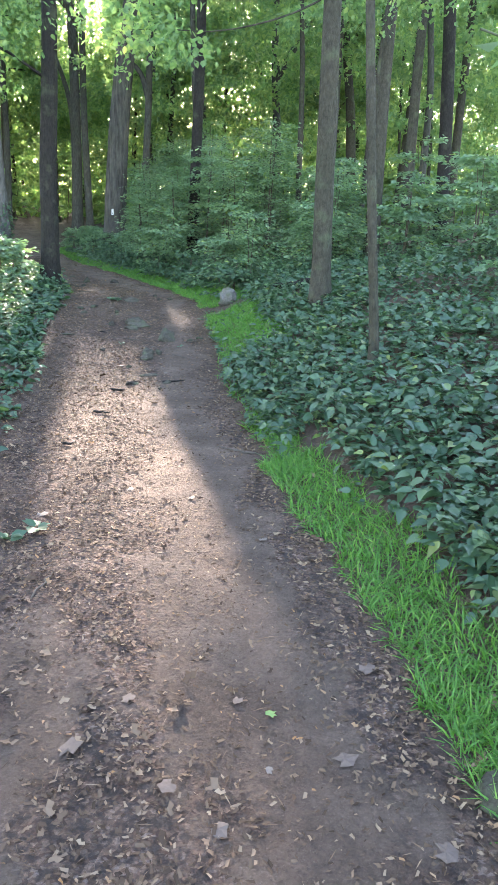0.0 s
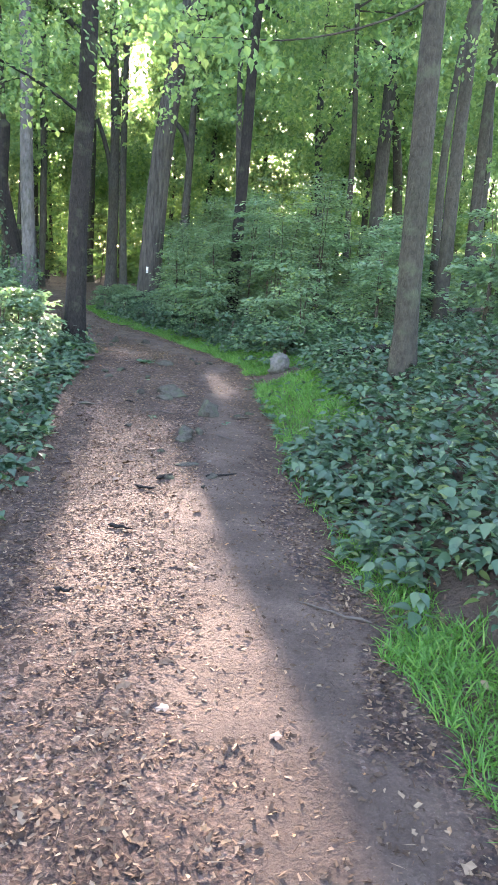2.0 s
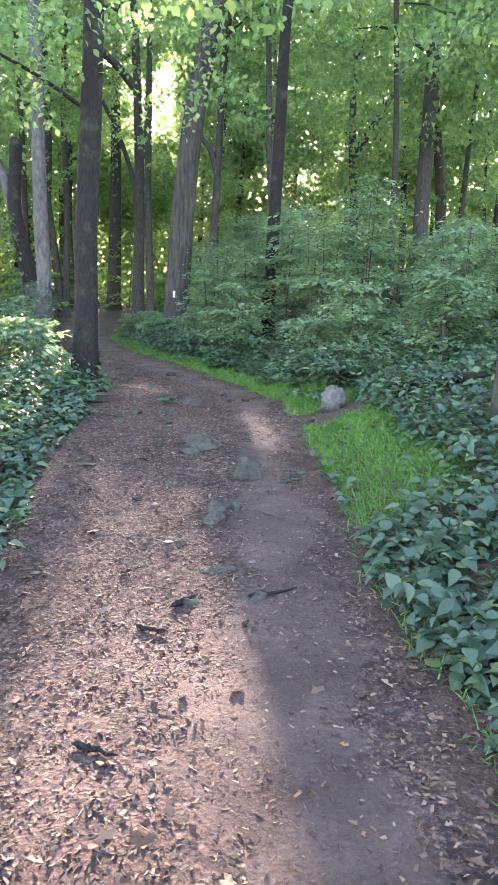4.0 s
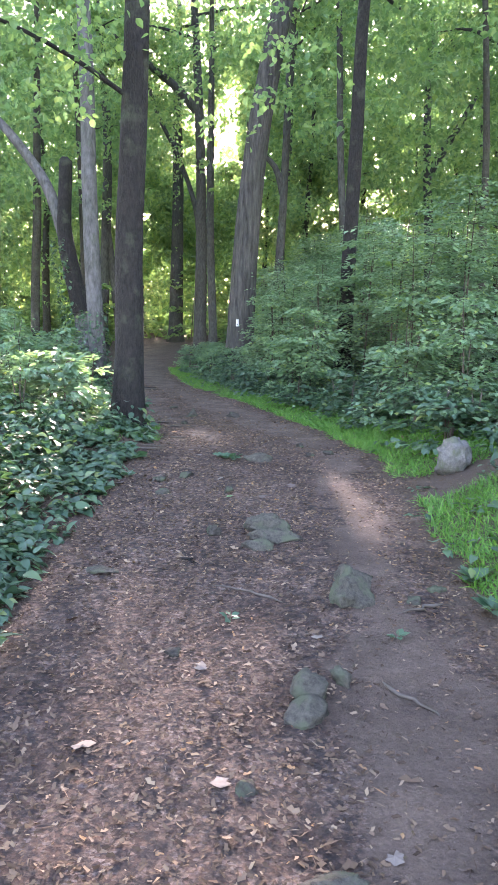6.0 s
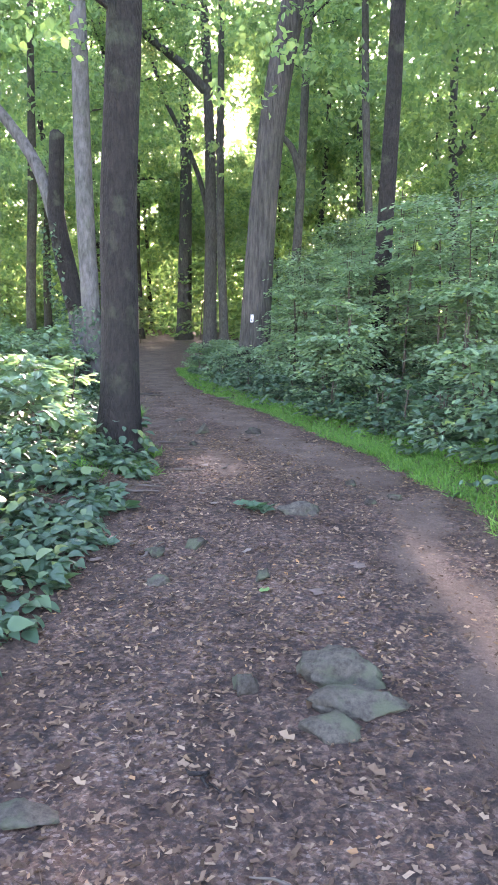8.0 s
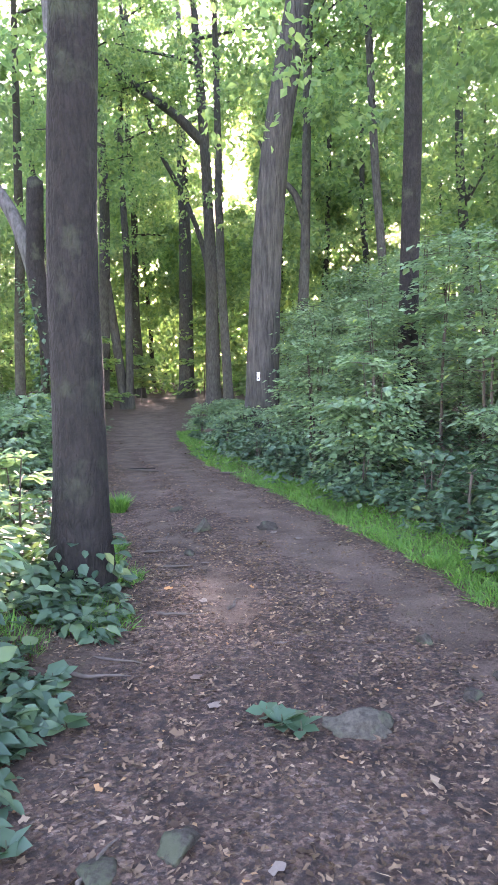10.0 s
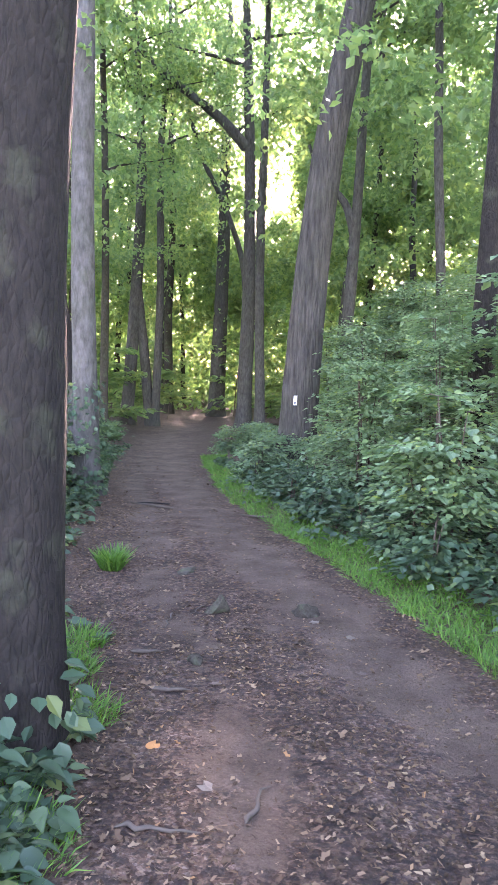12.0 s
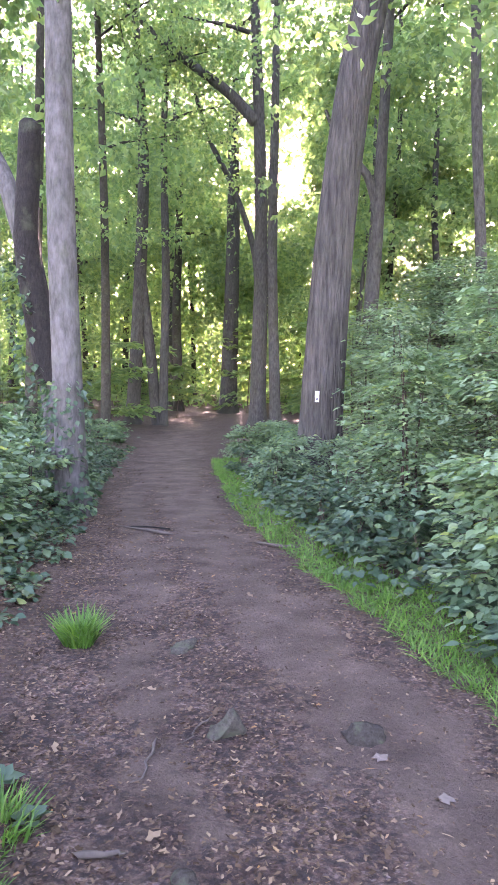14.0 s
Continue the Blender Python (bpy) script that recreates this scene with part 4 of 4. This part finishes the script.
for k, (x, y, w, d, h, label) in enumerate((
        (-2.09, 10.58, 0.11, 0.10, 0.11, SMALL), (-1.15, 7.86, 0.21, 0.10, 0.05, SLAB), (-0.89, 7.49, 0.20, 0.08, 0.05, SLAB), (-1.24, 7.37, 0.15, 0.10, 0.05, SMALL),
        (-2.70, 11.45, 0.15, 0.11, 0.07, BLUNT), (-2.54, 9.84, 0.20, 0.15, 0.04, SLAB), (-0.74, 9.9, 0.10, 0.08, 0.05, SMALL), (-0.86, 9.74, 0.12, 0.08, 0.04, SMALL),
        (-1.88, 13.75, 0.11, 0.09, 0.08, SMALL), (-1.55, 13.3, 0.11, 0.09, 0.07, SMALL), (-2.18, 12.74, 0.28, 0.17, 0.12, SLAB), (-1.72, 13.08, 0.10, 0.09, 0.06, SMALL),
        (-2.65, 12.0, 0.16, 0.12, 0.07, SMALL), (-2.86, 11.87, 0.18, 0.12, 0.06, SMALL), (-2.2, 11.62, 0.07, 0.13, 0.06, SMALL), (-3.22, 16.76, 0.20, 0.15, 0.13, SMALL),
        (-3.65, 15.58, 0.08, 0.15, 0.07, SMALL), (-4.38, 17.57, 0.24, 0.14, 0.04, SLAB), (-1.42, 8.2, 0.10, 0.08, 0.05, SMALL), (-1.9, 9.0, 0.09, 0.07, 0.05, SMALL), (0.80, 1.75, 0.2, 0.16, 0.1, SMALL))):
    make_rock("stone" if label == SMALL else "rock", x, y, w, d, h, label, ROCK_DARK if label == SMALL else ROCK, 37 * k, 0.42, 10.0 + k, 4)
make_rock("pointed_rock", -3.83, 16.62, 0.17, 0.13, 0.19, "pointed grey rock sticking out of the trail", ROCK, 40, 0.3, 8.3, 14, 11, "", 0.6)


def fallen_log(x0, y0, x1, y1, r, label):
    u = np.linspace(0, 1, 12)
    x, y = x0 + (x1 - x0) * u, y0 + (y1 - y0) * u + 0.05 * np.sin(4 * u)
    p = np.stack([x, y, land(x, y) + r * 0.9 + 0.05 * u], 1)
    c = p[0].copy()
    ob = part("fallen_log", mesh_of("fallen_log", *tube(p - c, np.r_[0.01, np.linspace(r, r * 0.7, 10), 0.01], 12, 0.07), BARK))
    ob.location = c
    tagged(ob, label, "log", "logs on the bank")


fallen_log(0.1, 12.1, 0.95, 11.3, 0.075, "dark rotting log lying on the leafy bank")
fallen_log(1.15, 11.6, 2.3, 11.1, 0.05, "thin dark fallen branch lying on the bank")
fallen_log(-6.3, 20.9, -5.7, 20.75, 0.011, "dark broken branch lying across the trail")


# ---- blaze on the leaning tree ----
def blaze():
    tree = next(o for o in scene.objects if "blaze" in str(o.get("label", "")))
    cx, cy, r = -4.98, 26.3, 0.405

    def patch(name, a0, a1, z0, z1, out, mat, parent, label):
        a = np.radians(np.linspace(a0, a1, 7))
        v, f = [], []
        for rad in (r + out, r + out - 0.02):
            for z in np.linspace(z0, z1, 4):
                v += [(cx + 0.03 * (z - 1) + rad * math.sin(q), cy - rad * math.cos(q), z) for q in a]
        for side in (0, 28):
            for i in range(3):
                for j in range(6):
                    k = side + i * 7 + j
                    f.append((k, k + 1, k + 8, k + 7) if not side else (k, k + 7, k + 8, k + 1))
        rim = list(range(7)) + [13, 20] + list(range(27, 20, -1)) + [14, 7]
        f += [(b, c, c + 28, b + 28) for b, c in zip(rim, rim[1:] + rim[:1])]
        ob = part(name, mesh_of(name, np.array(v) - np.array(tree.location), f, mat), parent, label)
        return ob

    b = patch("trail_blaze", -9, 1, 0.96, 1.15, 0.0, PAINT_WHITE, tree, "white painted trail marker")
    m = patch("blaze_mark", -6, -2, 0.99, 1.03, 0.005, PAINT_DARK, b, "dark painted mark")


blaze()


# ---- fallen leaves and sticks ----
def lobed_outline(lobes):
    """The outline of a lobed leaf of unit size."""
    pts = []
    for k in range(lobes * 2 + 1):
        a = -2.5 + 5.0 * k / (lobes * 2)
        rr = (0.5 if k % 2 == 0 else 0.40) * (1.15 - 0.28 * abs(a) / 2.5) * rng.uniform(0.8, 1.15)
        pts.append((rr * math.sin(a), rr * math.cos(a)))
    return pts + [(0.0, -0.12)]


def fallen_leaf(x, y, size, turn, mat, label, lobes=5, name="fallen_leaf"):
    out = lobed_outline(lobes)
    n = len(out)
    v = [(0, 0, 0.05)] + [(a, b, 0.06 * math.sin(3 * a + turn) + 0.10 * (a * a + b * b)) for a, b in out]
    v += [(a, b, c - 0.015) for a, b, c in v]
    f = [(0, 1 + i, 1 + (i + 1) % n) for i in range(n)] + [(n + 1, n + 2 + (i + 1) % n, n + 2 + i) for i in range(n)]
    me = mesh_of(name, np.array(v) * size, f, mat, smooth=False)
    ob = part(name, me)
    ob.matrix_world = pose(x, y, float(land(x, y)) + 0.006 + 0.03 * size, rng.normal(0, 5), rng.normal(0, 5), math.degrees(turn))
    return tagged(ob, label, "leaf", "fallen leaves on the trail")


TAN = plain_noisy("tan_leaf", (0.075, 0.05, 0.037), (0.16, 0.112, 0.085), 60.0, 0.8)
PALE = plain_noisy("pale_leaf", (0.11, 0.082, 0.064), (0.21, 0.165, 0.13), 60.0, 0.8)
ORANGE = plain_noisy("orange_leaf", (0.40, 0.14, 0.04), (0.55, 0.25, 0.07), 35.0, 0.6)
FRESH = plain_noisy("fresh_leaf", (0.07, 0.16, 0.04), (0.13, 0.25, 0.06), 35.0, 0.5)
for k, (x, y, size, mat) in enumerate((
        (-0.54, 1.89, 0.11, TAN), (0.12, 2.11, 0.06, FRESH), (0.5, 2.42, 0.10, TAN), (0.35, 1.89, 0.11, TAN), (-0.39, 2.15, 0.07, TAN), (-0.2, 1.75, 0.08, TAN),
        (-0.04, 1.59, 0.08, TAN), (-1.19, 3.83, 0.10, PALE), (0.11, 1.83, 0.04, PALE), (0.0, 2.18, 0.06, TAN), (0.59, 1.54, 0.10, TAN), (-0.75, 4.3, 0.07, PALE),
        (-1.91, 11.47, 0.11, TAN), (-2.17, 11.46, 0.08, FRESH), (-1.75, 11.85, 0.11, TAN), (-2.35, 11.95, 0.07, PALE), (-2.75, 12.85, 0.08, PALE), (-3.13, 11.7, 0.10, TAN),
        (-3.15, 16.6, 0.09, PALE), (-2.87, 16.33, 0.09, PALE), (-3.5, 14.55, 0.09, ORANGE), (-3.2, 14.3, 0.09, PALE), (-2.6, 13.6, 0.10, TAN), (-2.9, 13.1, 0.08, TAN),
        (-1.3, 9.25, 0.07, PALE), (-1.75, 8.9, 0.09, PALE), (-2.0, 8.3, 0.10, PALE), (-1.5, 8.2, 0.10, PALE), (-0.98, 8.0, 0.07, PALE), (-2.1, 7.6, 0.09, TAN), (-1.6, 7.2, 0.08, TAN),
        (-3.45, 15.3, 0.09, TAN), (-2.75, 15.7, 0.08, TAN), (-0.35, 4.2, 0.07, TAN), (-0.8, 5.6, 0.08, TAN), (0.1, 3.6, 0.06, PALE))):
    kind = {TAN: "tan brown", PALE: "pale dry", ORANGE: "bright orange", FRESH: "fresh green"}[mat]
    fallen_leaf(x, y, size * 0.8, k * 1.7, mat, kind + " lobed leaf fallen on the trail", 5 if k % 3 else 4)


def stick(x0, y0, x1, y1, r, label="thin dry stick lying on the trail", mat=TWIG):
    u = np.linspace(0, 1, 7)
    x, y = x0 + (x1 - x0) * u + rng.normal(0, 0.012, 7), y0 + (y1 - y0) * u + rng.normal(0, 0.012, 7)
    p = np.stack([x, y, land(x, y) + r * 1.2], 1)
    c = p[0].copy()
    ob = part("stick", mesh_of("stick", *tube(p - c, np.r_[0.002, np.linspace(r, r * 0.5, 5), 0.002], 7, 0.06), mat))
    ob.location = c
    tagged(ob, label, "stick", "sticks on the trail")


for q in ((-0.95, 2.85, -0.92, 3.12, 0.006), (0.27, 3.76, 0.42, 3.86, 0.008), (-4.12, 16.5, -4.05, 16.1, 0.008), (-3.95, 16.75, -4.0, 16.5, 0.006), (-2.9, 11.75, -2.85, 12.0, 0.010),
          (-3.4, 13.95, -3.15, 14.0, 0.010), (-3.5, 13.0, -3.2, 13.05, 0.012), (-3.45, 13.25, -3.2, 13.2, 0.009), (-3.75, 15.1, -3.55, 15.15, 0.014), (-0.72, 9.7, -0.95, 9.55, 0.009),
          (-1.0, 8.9, -0.8, 8.7, 0.008), (-1.5, 9.6, -1.9, 9.75, 0.008), (-5.6, 20.6, -6.4, 20.9, 0.02), (-4.2, 20.3, -4.7, 20.5, 0.02), (0.1, 5.1, -0.25, 5.3, 0.008), (-3.0, 14.1, -2.97, 14.35, 0.010), (-4.06, 15.62, -3.88, 15.68, 0.014)):
    stick(*q)
for q in ((-0.98, 7.45, -0.70, 7.62, 0.017), (-1.42, 7.05, -1.26, 7.0, 0.022), (-1.29, 7.26, -1.19, 7.44, 0.026), (-0.93, 7.1, -0.92, 7.2, 0.014), (-1.40, 6.14, -1.25, 6.1, 0.018), (-1.42, 5.18, -1.33, 5.2, 0.016), (-2.17, 10.09, -2.04, 10.01, 0.010)):
    stick(*q[:4], q[4] * 0.75, "dark rotten piece of branch lying on the trail", BARK)


def weed(x, y, n, size, label="small green weed growing in the trail"):
    z0 = float(land(x, y))
    t = holder("weed", x, y, z0, label, "plant", "weeds in the trail")
    for k in range(n):
        a = k * 2.4 + rng.uniform(-0.3, 0.3)
        v, f = leaves(np.array([(0.01 * math.cos(a), 0.01 * math.sin(a), 0.01 + 0.02 * rng.uniform())]), np.array([a]), np.array([rng.uniform(0.1, 0.7)]), np.array([size * rng.uniform(0.7, 1.1)]), LEAF4, 0.25)
        part("leaf", mesh_of("leaf", v, f, LEAF_COVER), t)
    part("stem", mesh_of("stem", *tube([(0, 0, -0.02), (0.003, 0, 0.02), (0.0, 0.004, 0.05)], [0.004, 0.003, 0.002], 5), STEM), t)


for q in ((-2.46, 12.72, 9, 0.10), (-2.38, 12.68, 7, 0.08), (-2.53, 12.78, 6, 0.07), (-1.15, 3.6, 7, 0.10), (-1.25, 3.45, 6, 0.09), (-1.72, 9.35, 6, 0.05), (-0.95, 9.3, 6, 0.05), (-3.15, 11.9, 6, 0.10), (-0.55, 10.0, 8, 0.11), (-0.5, 9.6, 7, 0.11), (-3.3, 12.6, 7, 0.12), (-3.42, 12.35, 7, 0.13), (-3.5, 12.9, 8, 0.12), (-4.25, 15.0, 9, 0.09), (-4.4, 15.35, 10, 0.10), (-4.3, 15.75, 9, 0.08), (-4.55, 15.95, 8, 0.09), (-4.15, 14.6, 9, 0.09), (-4.05, 14.25, 9, 0.08), (-3.95, 13.85, 8, 0.08), (-4.6, 15.5, 9, 0.10)):
    weed(*q)


# ---- sapling that leans over the trail's edge ----
def overhang():
    x, y = 1.55, 2.5
    z0 = float(land(x, y))
    t = holder("overhanging_sapling", x, y, z0 - 0.02, "green sapling with broad leaves leaning over the verge", "sapling")
    lp = smooth_path([(0, 0, -0.05), (-0.05, 0, 0.9), (-0.25, -0.05, 1.5), (-0.6, -0.2, 1.80), (-1.0, -0.40, 1.87)], 0.1)
    part("stem", mesh_of("stem", *tube(lp, np.linspace(0.012, 0.003, len(lp)), 7), STEM), t)
    for k in range(14):
        s = lp[int(len(lp) * (0.5 + 0.035 * k))]
        a = math.pi + (1 if k % 2 else -1) * rng.uniform(0.4, 1.0)
        v, f = leaves(np.array([s]), np.array([a]), np.array([-0.25]), np.array([rng.uniform(0.12, 0.17)]), LEAF8, 0.2)
        part("leaf", mesh_of("leaf", v, f, LEAF_TREE), t)


overhang()


# ---- ivy ----
def ivy(x, y, r, top, n, lean=0.0):
    z0 = float(land(x, y))
    z = top * rng.uniform(0, 1, n) ** 1.5
    a = rng.uniform(0, 6.283, n)
    p = np.stack([x + lean * z + (r + 0.04 * (1 - z / top)) * np.cos(a), y + (r + 0.04) * np.sin(a), z0 + z], 1)
    v, f = leaves(p, a + rng.normal(0, 0.5, n), rng.normal(-0.5, 0.4, n), rng.uniform(0.06, 0.11, n), LEAF4)
    c = np.array([x, y, z0])
    ob = part("ivy", mesh_of("ivy", v - c, f, LEAF_COVER, smooth=False))
    ob.location = c
    tagged(ob, "dark green ivy climbing a tree trunk", "ivy", "ivy on trunks")


ivy(-7.3, 21.5, 0.24, 1.6, 420, -0.03)
ivy(-8.0, 22.3, 0.20, 3.2, 700, -0.15)
ivy(-4.0, 14.3, 0.22, 0.35, 60)


# ---- leaves added beyond the bend to block sun from the far trail ----
def sun_blocking_leaves():
    n = 6500
    p = np.stack([rng.uniform(-17, -12.4, n), rng.uniform(55, 65, n), np.zeros(n)], 1)
    # heights follow the sun's rays, so that this added clump shades the trail
    p[:, 2] = SUN_RISE * p[:, 1] + rng.uniform(-9.4, -4.9, n)
    v, f = leaves(p, rng.uniform(0, 6.283, n), rng.normal(-0.4, 0.65, n), rng.uniform(0.25, 0.5, n), LEAF2, 0.6)
    tagged(part("sun_blocking_leaves", mesh_of("sun_blocking_leaves", v, f, LEAF_TREE, smooth=False)), "green leaves added deep in the wood to block sun", "woods", kind="stuff")


sun_blocking_leaves()
